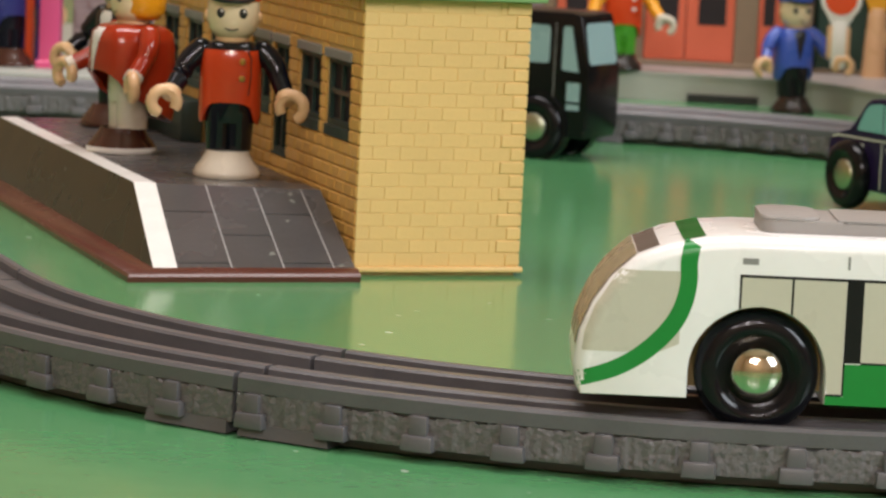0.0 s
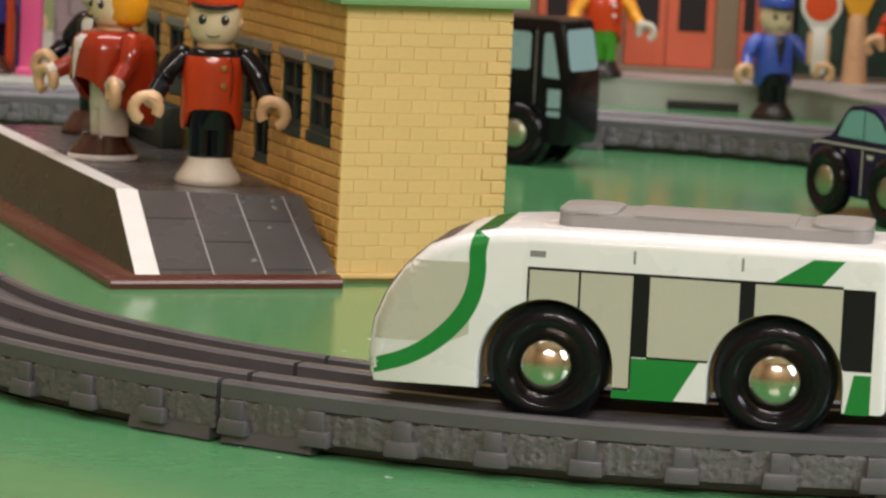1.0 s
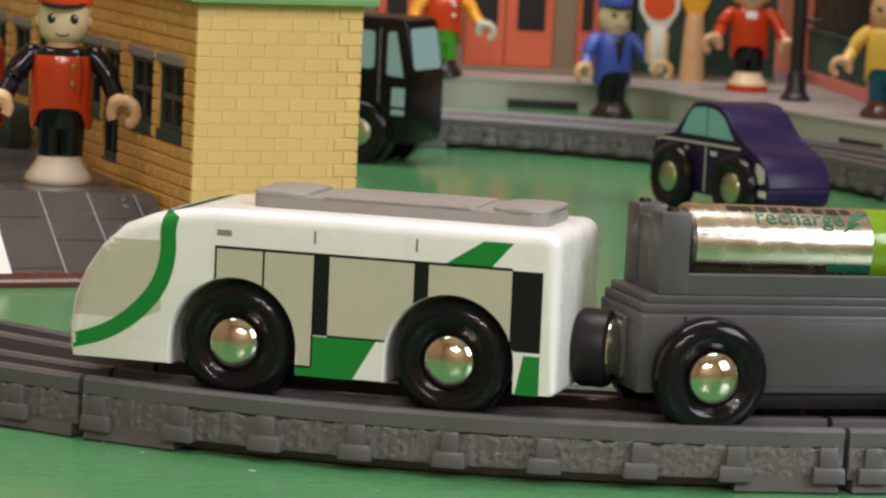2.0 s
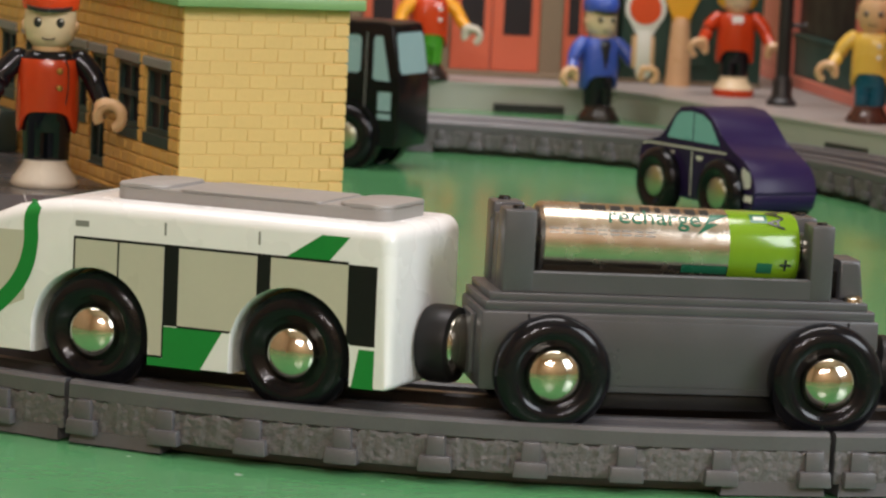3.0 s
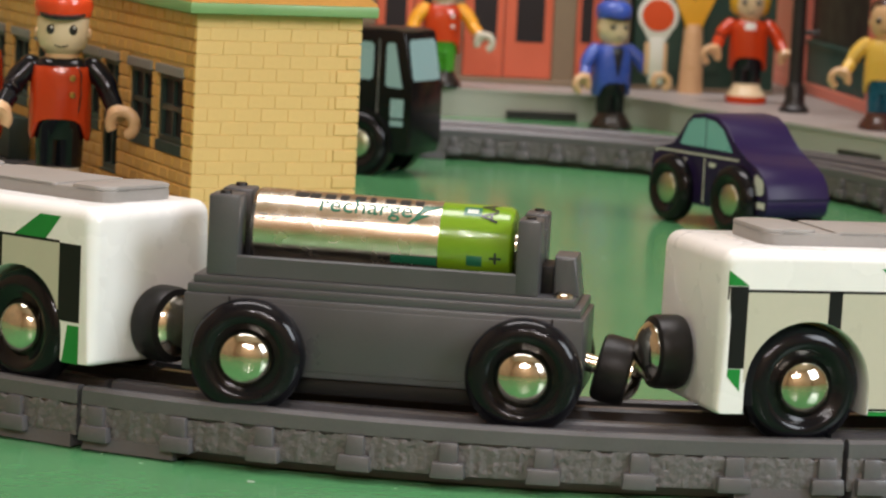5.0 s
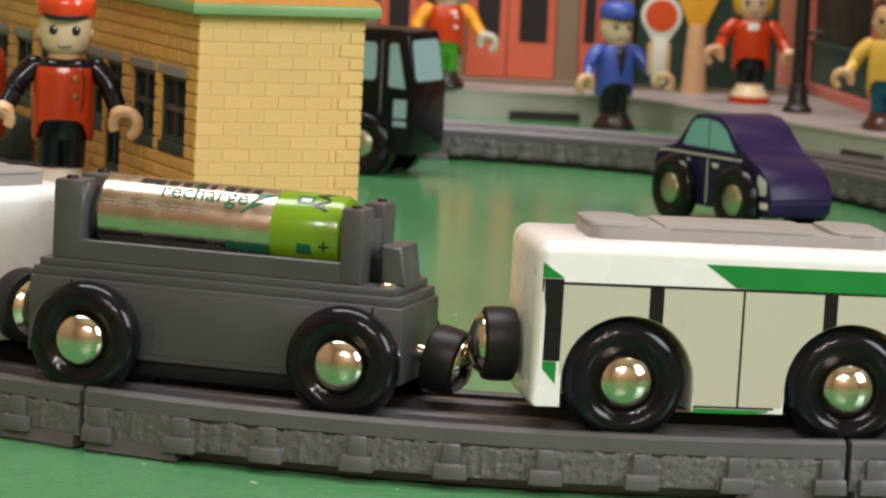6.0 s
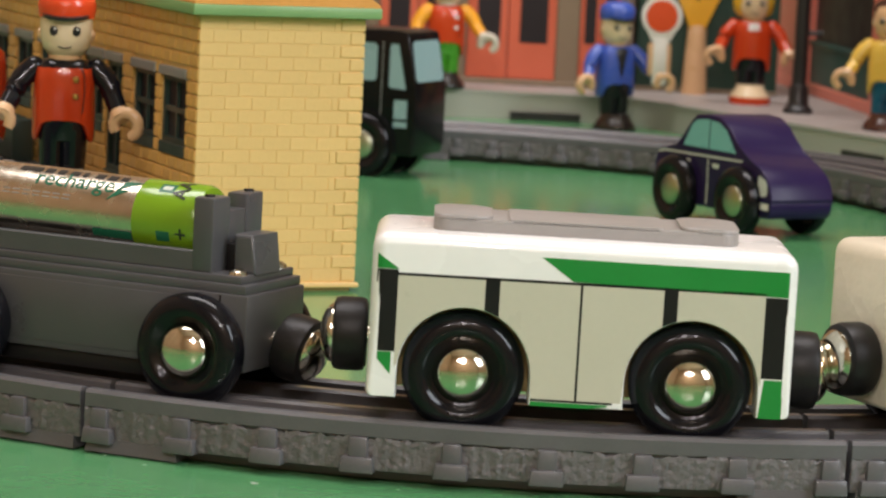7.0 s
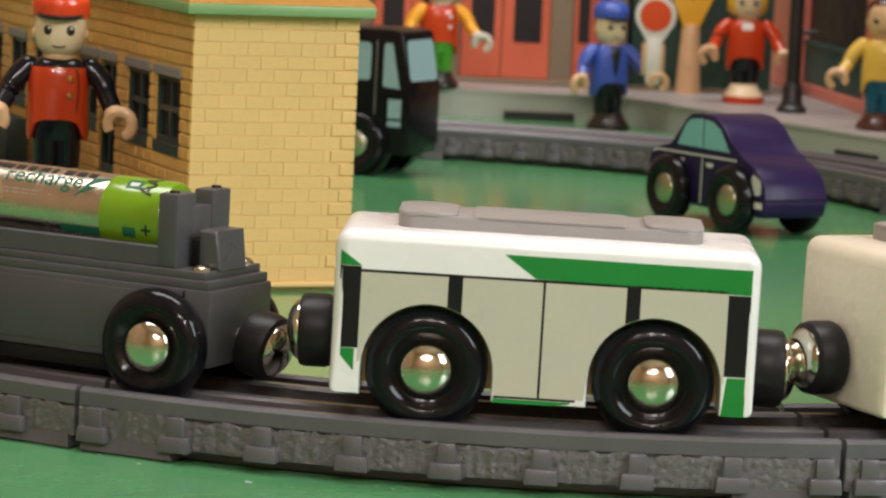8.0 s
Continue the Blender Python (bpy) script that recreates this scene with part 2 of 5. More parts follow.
def add_lathe(bm, prof, m=Matrix(), seg=32, mi=0, sx=1.0, sy=1.0):
    """The profile (r, z) turned about z, then placed by m (in millimetres)."""
    rings = []
    for r, z in prof:
        if r < 1e-6:
            rings.append([bm.verts.new(m @ Vector((0, 0, z)))])
        else:
            rings.append([bm.verts.new(m @ Vector((r * sx * math.cos(k * math.tau / seg), r * sy * math.sin(k * math.tau / seg), z))) for k in range(seg)])
    for a, b in zip(rings, rings[1:]):
        for k in range(seg):
            j = (k + 1) % seg
            if len(a) == 1 and len(b) == 1:
                continue
            if len(a) == 1:
                f = bm.faces.new((a[0], b[k], b[j]))
            elif len(b) == 1:
                f = bm.faces.new((a[k], a[j], b[0]))
            else:
                f = bm.faces.new((a[k], a[j], b[j], b[k]))
            f.material_index = mi


def lathe(prof, m=Matrix(), seg=32, **kw):
    bm = bmesh.new()
    add_lathe(bm, prof, m, seg, **kw)
    return bm


def mpose(x, y, z, rx=0, ry=0, rz=0):
    """A pose whose numbers stay in millimetres, for use inside a mesh."""
    return pose(x, y, z, rx, ry, rz)


def ball(r, n=10, squash=1.0):
    return [(r * math.sin(math.pi * i / n), -r * squash * math.cos(math.pi * i / n)) for i in range(n + 1)]


def add_tube(bm, pts, radii, seg=12, mi=0, cap=True):
    pts = [Vector(p) for p in pts]
    rings = []
    up = Vector((0.3, 0.5, 0.8)).normalized()
    for i, p in enumerate(pts):
        d = (pts[min(i + 1, len(pts) - 1)] - pts[max(i - 1, 0)]).normalized()
        u = d.cross(up).normalized()
        v = d.cross(u).normalized()
        r = radii[i] if isinstance(radii, (list, tuple)) else radii
        rings.append([bm.verts.new(p + (u * math.cos(k * math.tau / seg) + v * math.sin(k * math.tau / seg)) * r) for k in range(seg)])
    for a, b in zip(rings, rings[1:]):
        for k in range(seg):
            f = bm.faces.new((a[k], a[(k + 1) % seg], b[(k + 1) % seg], b[k]))
            f.material_index = mi
    if cap:
        for ring, p in ((rings[0], pts[0]), (rings[-1], pts[-1])):
            f = bm.faces.new(ring)
            f.material_index = mi


def letters(text, size, material, bend=None):
    """Lettering in the built-in font as a mesh (millimetres; x along the line, y up), placed point by point by bend."""
    cu = bpy.data.curves.new("lettering", "FONT")
    cu.body, cu.size, cu.align_x, cu.resolution_u = text, size, "CENTER", 4
    cu.offset = size * 0.007
    tmp = bpy.data.objects.new("lettering", cu)
    me = bpy.data.meshes.new_from_object(tmp)
    bpy.data.objects.remove(tmp)
    bm = bmesh.new()
    bm.from_mesh(me)
    bmesh.ops.triangulate(bm, faces=bm.faces)
    bmesh.ops.subdivide_edges(bm, edges=bm.edges[:], cuts=3, use_grid_fill=True)
    for v in bm.verts:
        v.co = bend(v.co.x, v.co.y)
    return bm


# ---------- setting ----------
def ground():
    bm = bmesh.new()
    n = 60
    vs = [[bm.verts.new((-1900 + 4000 * i / n, -1400 + 4000 * j / n, 0)) for j in range(n + 1)] for i in range(n + 1)]
    for i in range(n):
        for j in range(n):
            bm.faces.new((vs[i][j], vs[i + 1][j], vs[i + 1][j + 1], vs[i][j + 1]))
    tagged(part("ground", bm, GREEN_BOARD), "green painted play board under the whole toy town", "board", kind="structure")


def room():
    x0, x1, y0, y1, h, w = -1900, 2100, -1400, 2600, 2500, 80
    for name, b in (("wall_north", (x0, x1, y1, y1 + w, 0, h)), ("wall_south", (x0, x1, y0 - w, y0, 0, h)), ("wall_west", (x0 - w, x0, y0, y1, 0, h))):
        tagged(part(name, box(*b), ROOM_WALL), "plain warm-toned room wall", "wall", kind="structure")
    bm = bmesh.new()
    for b in ((x1, x1 + w, y0, -1200, 0, h), (x1, x1 + w, 0, y1, 0, h), (x1, x1 + w, -1200, 0, 0, 800), (x1, x1 + w, -1200, 0, 1950, h)):
        add_box(bm, *b)
    tagged(part("wall_east", bm, ROOM_WALL), "plain warm-toned room wall with a window opening", "wall", kind="structure")
    tagged(part("ceiling", box(x0, x1, y0, y1, h, h + w), ROOM_CEILING), "warm timber ceiling", "ceiling", kind="structure")


# ---------- railway track ----------
RING = (0.0292, 0.7778)      # centre of the front curve
R_OUT, WID, TOP = 209.9, 39.3, 11.6
R_MID = R_OUT - WID / 2


def section():
    """Cross-section of a track: (offset from the centre line, height), with two wheel grooves."""
    h = WID / 2
    g0, g1, d = 9.6, 17.0, 2.3
    s = [(-h + 4.5, .2), (-h + 4.5, 2.4), (-h + .9, 2.4), (-h + .9, 8.2), (-h, 8.4), (-h, TOP - .7), (-h + .6, TOP)]
    s += [(-g1 - .5, TOP), (-g1, TOP - .5), (-g1, TOP - d), (-g0, TOP - d), (-g0, TOP - .5), (-g0 + .5, TOP)]
    s += [(-6.6, TOP), (-6.1, TOP - .5), (-6.1, TOP - 3.4)]
    return s + [(-o, z) for o, z in s[::-1]]


def sweep(bm, sec, place, n):
    rings = [[bm.verts.new(place(k / n, o, z)) for o, z in sec] for k in range(n + 1)]
    m = len(sec)
    for a, b in zip(rings, rings[1:]):
        for i in range(m):
            bm.faces.new((a[i], a[(i + 1) % m], b[(i + 1) % m], b[i]))
    bm.faces.new(rings[0][::-1])
    bm.faces.new(rings[-1])


def ballast_strip(bm, place, length, side, seed):
    """The rough moulded ballast along one flank: short upright ribs under a ragged upper edge."""
    rnd = random.Random(seed)
    n, rows = int(length / 0.46), 12
    grid, ridge, top = [], 0.0, 8.3
    for k in range(n + 1):
        ridge = ridge * .2 + rnd.uniform(-.15, .26)
        top += (8.25 - top) * .35 + rnd.uniform(-.34, .34)
        grid.append([bm.verts.new(place(k / n, side * (WID / 2 - .15 + (ridge * (1 - .35 * (j / rows) ** 2) + rnd.uniform(-.22, .28)) * (0 < j < rows)), 2.4 + (top - 2.4) * j / rows + rnd.uniform(-.18, .18) * (0 < j < rows))) for j in range(rows + 1)])
        grid[-1].append(bm.verts.new(place(k / n, side * (WID / 2 - 1.1), top)))
    for a, b in zip(grid, grid[1:]):
        for j in range(rows + 1):
            bm.faces.new((a[j], b[j], b[j + 1], a[j + 1]))


def place_block(bm, place, u, du, o0, o1, z0, z1, taper=0.0):
    """A small block across the flank, along the track from u - du to u + du."""
    lo = [bm.verts.new(place(u + s * du, o, z0)) for s, o in ((-1, o0), (1, o0), (1, o1), (-1, o1))]
    hi = [bm.verts.new(place(u + s * du * (1 - taper), o, z1)) for s, o in ((-1, o0), (1, o0), (1, o1 - taper * (o1 - o0)), (-1, o1 - taper * (o1 - o0)))]
    bm.faces.new(lo)
    bm.faces.new(hi[::-1])
    for i in range(4):
        bm.faces.new((lo[i], hi[i], hi[(i + 1) % 4], lo[(i + 1) % 4]))


def track_piece(place, length, ties, seed, label):
    """place(u, offset, z) maps the unit length, the offset from the centre line and the height to millimetres."""
    root = thing("track_piece", Matrix(), label, "toy track", "track pieces of the railway")
    gap = 0.5 / length
    bm = bmesh.new()
    sweep(bm, section(), lambda u, o, z: place(gap + u * (1 - 2 * gap), o, z), max(4, int(length / 3)))
    part("trackbed", bm, TRACK, root, "grey plastic bed with two wheel grooves")
    for side in (-1, 1):
        bm = bmesh.new()
        ballast_strip(bm, lambda u, o, z: place(gap + u * (1 - 2 * gap), o, z), length, side, seed + side)
        part("ballast", bm, BALLAST, root, "rough moulded ballast flank", smooth=65)
        for u in ties:
            bm = bmesh.new()
            a = side * (WID / 2 - 1.5)
            place_block(bm, place, u, 2.75 / length, a, side * (WID / 2 + 1.9), 2.0, 4.8, 0.07)
            place_block(bm, place, u, 1.6 / length, a, side * (WID / 2 + 1.1), 4.6, 8.3, 0.10)
            bmesh.ops.recalc_face_normals(bm, faces=bm.faces[:])
            bmesh.ops.bevel(bm, geom=bm.edges[:], offset=.28, segments=2, affect="EDGES", profile=.5)
            part("tie_end", bm, TRACK, root)
    for u in (0, 1):
        bm = bmesh.new()
        s = gap if u == 0 else -gap
        for side in (-1, 1):
            place_block(bm, place, u + s + (9.2 / length) * (1 if u == 0 else -1), 8.6 / length, side * 8, side * (WID / 2 + .7), .3, 2.7, 0.04)
        part("foot", bm, TRACK, root)
    return root


def curve(centre, r_mid, a0, a1):
    def place(u, o, z):
        a = radians(a0 + (a1 - a0) * u)
        return Vector((centre[0] * 1000 + (r_mid + o) * math.cos(a), centre[1] * 1000 + (r_mid + o) * math.sin(a), z))
    return place


def straight(p, q):
    p, q = Vector(p), Vector(q)
    d = (q - p).normalized()

    def place(u, o, z):
        c = p + (q - p) * u
        return Vector((c.x - d.y * o, c.y + d.x * o, z))
    return place


def tracks():
    for a0, a1, first, step in ((204.5, 243.2, 239.35, -4.66), (243.2, 281.95, 244.3, 4.59), (281.95, 320.7, 283.3, 4.6)):
        ties = [(first + k * step - a0) / (a1 - a0) for k in range(9) if a0 + .9 < first + k * step < a1 - .9]
        track_piece(curve(RING, R_MID, a0, a1), R_MID * radians(a1 - a0), ties, int(a0), "curved dark grey plastic track piece on the green board")
    a = radians(204.5)
    p = Vector((RING[0] * 1000 + R_MID * math.cos(a), RING[1] * 1000 + R_MID * math.sin(a)))
    q = p + Vector((math.sin(a), -math.cos(a))) * 144
    track_piece(straight((p.x, p.y), (q.x, q.y)), 144, [(k + .5) / 9 for k in range(9)], 33, "straight dark grey plastic track piece on the green board")
    back = (-0.018, 1.022)
    for a0, a1 in ((90, 51.3), (51.3, 12.6), (12.6, -26.1)):
        ties = [(k + .5) / 9 for k in range(9)]
        track_piece(curve(back, 190, a0, a1), 190 * radians(a0 - a1), ties, int(a0) + 900, "curved dark grey plastic toy track piece behind the station")
    for i in range(2):
        x = -18 - 142 * i
        track_piece(straight((x, 1212 - 22 * i), (x - 142, 1212 - 22 * (i + 1))), 144, [(k + .5) / 9 for k in range(9)], 70 + i, "straight dark grey plastic toy track piece behind the station")


# ---------- station ----------
ST = pose(-0.06386, 0.80833, 0, 0, 0, 23.27)   # x along the gable end, y along the long wall
S_W, S_L, S_H = 43.5, 205, 69.0


def station():
    root = thing("station_building", ST, "cream toy station with moulded bricks and orange roof", "toy building")
    pitch, length = 3.33, 7.1
    win = [(8.3, 28.5, 35.3, 52.5), (33.4, 52.5, 35.3, 52.5), (61.8, 75.5, 23.0, 52.5), (78.5, 97.0, 35.3, 52.5), (148.5, 166.0, 35.3, 52.5), (122.5, 141.0, 35.3, 52.5), (104, 117.5, 23, 52.5), (175, 193, 35.3, 52.5)]
    # gable wall and the plain far sides
    gable = part("gable_wall", box(.3, S_W - .3, .12, 1.8, 1.6, S_H), MORTAR, root, "cream brick gable wall")
    bm = bmesh.new()
    add_box(bm, S_W - 1.8, S_W - .3, 1.8, S_L, 1.6, S_H)
    add_box(bm, .3, S_W - 1.8, S_L - 1.8, S_L - .3, 1.6, S_H)
    part("far_wall", bm, BRICK, root)
    # long wall with its openings cut by piers and bands
    low = 20.5
    long_wall = part("long_wall", box(.3, 2.0, 1.81, S_L, 1.6, low), MORTAR, root, "ochre brick long wall")
    cuts = sorted({1.81, S_L} | {v for w in win for v in w[:2]})
    for a, b in zip(cuts, cuts[1:]):
        hole = [w for w in win if w[0] <= a and b <= w[1]]
        spans = [(low, hole[0][2]), (hole[0][3], S_H)] if hole else [(low, S_H)]
        for z0, z1 in spans:
            part("wall_bay", box(.3, 2.0, a, b, z0, z1), MORTAR, root)
    part("floor_plate", box(2, S_W - 2, 2, S_L - 2, 1, 2), DARK, root)
    bm = bmesh.new()
    add_box(bm, -1.2, S_W + 1.2, -1.2, S_L, .9, 2.3, .5)
    add_box(bm, .6, S_W - .6, 1, S_L - 1, 0, .95)
    part("plinth", bm, BRICK, root, "cream base moulding")
    # quoins at the free corner
    z, k = 2.4, 0
    while z < S_H - 2:
        w = 6.2 if k % 2 else 3.6
        part("quoin", box(S_W - w, S_W + .35, -.28, 3, z + .12, z + pitch - .12, .25, 1), BRICK, gable)
        z += pitch
        k += 1
    # windows
    for a, b, z0, z1 in win:
        bm = bmesh.new()
        t = 1.5
        for q in ((a, a + t, z0, z1), (b - t, b, z0, z1), (a + t, b - t, z0, z0 + t), (a + t, b - t, z1 - t, z1)):
            add_box(bm, .5, 1.7, q[0], q[1], q[2], q[3])
        fr = part("window_frame", bm, FRAME_GREEN, root, "dark green window frame")
        zm, ym = (z0 + z1) / 2, (a + b) / 2
        for q in ((a + t, b - t, zm - .7, zm + .7), (ym - .5, ym + .5, z0 + t, zm - .7), (ym - .5, ym + .5, zm + .7, z1 - t)):
            part("glazing_bar", box(.7, 1.6, *q), FRAME_GREEN, fr)
        part("pane", box(1.75, 1.95, a + .4, b - .4, z0 + .4, z1 - .4), SHOP_GLASS, fr, "dark window pane")
        part("sill", box(-.45, 1.2, a - .1, b + .1, z0 - (z0 - 2.4) % pitch + .1, z0, .15, 1), FRAME_GREEN, fr, "dark green sill")
        part("lintel", box(-.9, 1.2, a - .6, b + .6, z1 - .2, z1 + 2.2, .2, 1), LINTEL, fr, "grey lintel")
    # roof: green fascia and orange slopes with an overhang
    ov = 3.2
    bm = bmesh.new()
    add_box(bm, -ov, S_W + ov, -ov - 1, S_L + ov, S_H + .2, S_H + 3.0, .5)
    roof = part("fascia", bm, ROOF_EDGE, root, "green roof edge")
    e0, e1, f0, f1 = -ov + .4, S_W + ov - .4, -ov - .6, S_L + ov - .4
    pts = [(e0, S_H + 3.0), (e1, S_H + 3.0), (e1, S_H + 3.6), ((e0 + e1) / 2, S_H + 20), (e0, S_H + 3.6)]
    part("roof", prism(pts, f0, f1), ROOF, root, "orange gabled roof")
    return root, gable, long_wall, win


def station_bricks(gable, long_wall, win):
    """The bricks, each a piece of its own on shared meshes."""
    pitch, length = 3.33, 7.1
    cache = {}

    def brick(parent, kind, u0, u1, z0, z1, material, deep):
        key = (kind, round(u1 - u0, 1), round(z1 - z0, 1))
        if key not in cache:
            w, h = key[1], key[2]
            b = box(0, w, -deep, .3, 0, h, .1, 1) if kind == "g" else box(-deep, .32, 0, w, 0, h, .3, 1)
            cache[key] = mesh_of("brick", b, material)
        ob = new("brick", cache[key])
        ob.parent = parent
        ob.matrix_basis = at(u0, 0, z0) if kind == "g" else at(0, u0, z0)

    rest = bmesh.new()
    z, k = 2.4, 0
    while z < S_H - .5:
        h = min(pitch, S_H - z)
        end = S_W - (6.2 if k % 2 else 3.6)
        u = 0.0
        nxt = length * (1 if k % 2 else .5)
        while u < end - .4:
            v = min(nxt, end)
            if end - v < 1.2:
                v = end
            brick(gable, "g", u + .03, v - .05, z + .05, z + h - .07, BRICK, .05)
            u, nxt = v, v + length
        # long wall: the near bricks one by one
        u = 0.0
        nxt = length * (.5 if k % 2 else 1)
        while u < 118:
            spans = [(u, min(nxt, 118))]
            for a, b, w0, w1 in win:
                if z + h > w0 + .3 and z < w1 + 1.8:
                    cut = []
                    for s, e in spans:
                        if e <= a or s >= b:
                            cut.append((s, e))
                        else:
                            cut += [q for q in ((s, a), (b, e)) if q[1] - q[0] > .3]
                    spans = cut
            for s, e in spans:
                if e - s > .8:
                    brick(long_wall, "l", s + .15, e - .15, z + .16, z + h - .16, TIMBER_BRICK, .32)
            u, nxt = nxt, nxt + length
        # the far bricks joined
        u = 118.0
        while u < S_L - 1:
            v = min(u + length * (.5 if k % 2 and u == 118 else 1), S_L - 1)
            spans = [(u, v)]
            for a, b, w0, w1 in win:
                if z + h > w0 + .3 and z < w1 + 1.8:
                    spans = [q for s, e in spans for q in (((s, e),) if e <= a or s >= b else ((s, a), (b, e))) if q[1] - q[0] > .8]
            for s, e in spans:
                add_box(rest, -.32, .32, s + .15, e - .15, z + .16, z + h - .16, .3, 1)
            u = v
        z += pitch
        k += 1
    tagged(part("brick_field", rest, TIMBER_BRICK, long_wall), kind="stuff")


# ---------- platform ----------
def platform():
    root = thing("station_platform", ST, "dark grey toy platform with ramp, white edge and maroon plinth", "toy platform")
    H = 18.5
    # body: a ramp at the end, battered outer side
    bm = bmesh.new()
    lo = [(-53.4, -9), (-2, -9), (-2, 200), (-53.4, 200)]
    hi = [(-47.6, 36.8), (-2, 24.0), (-2, 200), (-47.6, 200)]
    a = [bm.verts.new((x, y, 2.2)) for x, y in lo]
    b = [bm.verts.new((x, y, H)) for x, y in hi]
    bm.faces.new(a[::-1])
    f = bm.faces.new(b)
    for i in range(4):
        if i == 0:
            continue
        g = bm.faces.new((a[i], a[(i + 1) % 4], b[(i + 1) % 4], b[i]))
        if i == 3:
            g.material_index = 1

    def ramp(u, v, lift=.12):
        """u across from the outer edge (0 to 1), v up the slope, which twists a little towards the wall."""
        xo = -53.4 + 5.8 * v
        return Vector((xo + (-2 - xo) * u, -9 + (45.8 - 12.8 * u) * v, 2.2 + (H - 2.2) * v + lift))

    grid = [[bm.verts.new(ramp(i / 12, j / 12, 0)) for j in range(13)] for i in range(13)]
    for i in range(12):
        for j in range(12):
            bm.faces.new((grid[i][j], grid[i + 1][j], grid[i + 1][j + 1], grid[i][j + 1]))
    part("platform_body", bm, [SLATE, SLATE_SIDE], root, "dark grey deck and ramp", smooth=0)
    # plinth
    pts = [(-60.5, -11.5), (-1.8, -11.5), (-1.8, 202), (-60.5, 202)]
    bm = bmesh.new()
    ring = []
    for dx, z in ((0, 0), (0, 1.3), (.6, 2.0), (6.0, 3.0)):
        ring.append([bm.verts.new((x + (dx if x < -30 else 0), y + (min(dx, 2.4) if y < 0 else 0), z)) for x, y in pts])
    for r, s in zip(ring, ring[1:]):
        for i in range(4):
            bm.faces.new((r[i], r[(i + 1) % 4], s[(i + 1) % 4], s[i]))
    bm.faces.new(ring[0][::-1])
    bm.faces.new(ring[-1])
    part("plinth", bm, MAROON, root, "glossy maroon plinth")

    # white edge line, up the ramp and along the deck
    def strip(name, pts, thick, material, label=""):
        bm = bmesh.new()
        t = [bm.verts.new(p) for p in pts]
        u = [bm.verts.new(p - Vector((0, 0, thick))) for p in pts]
        bm.faces.new(t)
        bm.faces.new(u[::-1])
        for i in range(4):
            bm.faces.new((t[i], u[i], u[(i + 1) % 4], t[(i + 1) % 4]))
        part(name, bm, material, root, label, smooth=0)

    def band(name, u0, u1, v0, v1, lift, material, label="", n=10):
        """A painted strip that follows the slope."""
        bm = bmesh.new()
        prev = None
        for k in range(n + 1):
            if u1 - u0 > v1 - v0:
                q = u0 + (u1 - u0) * k / n
                ends = (q, v0), (q, v1)
            else:
                q = v0 + (v1 - v0) * k / n
                ends = (u0, q), (u1, q)
            cur = [bm.verts.new(ramp(u, v, h)) for h in (lift, lift - .25) for u, v in ends]
            if prev:
                for f in ((0, 1), (1, 3), (3, 2), (2, 0)):
                    bm.faces.new((prev[f[0]], prev[f[1]], cur[f[1]], cur[f[0]]))
            prev = cur
        part(name, bm, material, root, label, smooth=0)

    band("edge_line", 0, .118, .03, 1, .14, WHITE_LINE, "white painted ramp edge")
    z = H + .12
    strip("edge_line", [Vector((-47.6, 36.8, z)), Vector((-42.3, 36.8, z)), Vector((-42.3, 200, z)), Vector((-47.6, 200, z))], .3, WHITE_LINE, "white painted deck edge")
    # scored paving lines
    for u in (.385, .643, .893):
        band("paving_line", u - .0035, u + .0035, .03, 1, .1, LINE_GREY)
    for v, a0, a1 in ((.68, .13, .38), (.68, .648, .888), (.42, .39, .638), (.10, .648, .888), (.10, .13, .38)):
        band("paving_line", a0, a1, v - .006, v + .006, .08, DARK)
    # dark bench block against the wall
    part("bench", box(-9, -2.4, 136, 184, H, H + 12, .8), FRAME_GREEN, root, "dark green bench along the wall")
    return root


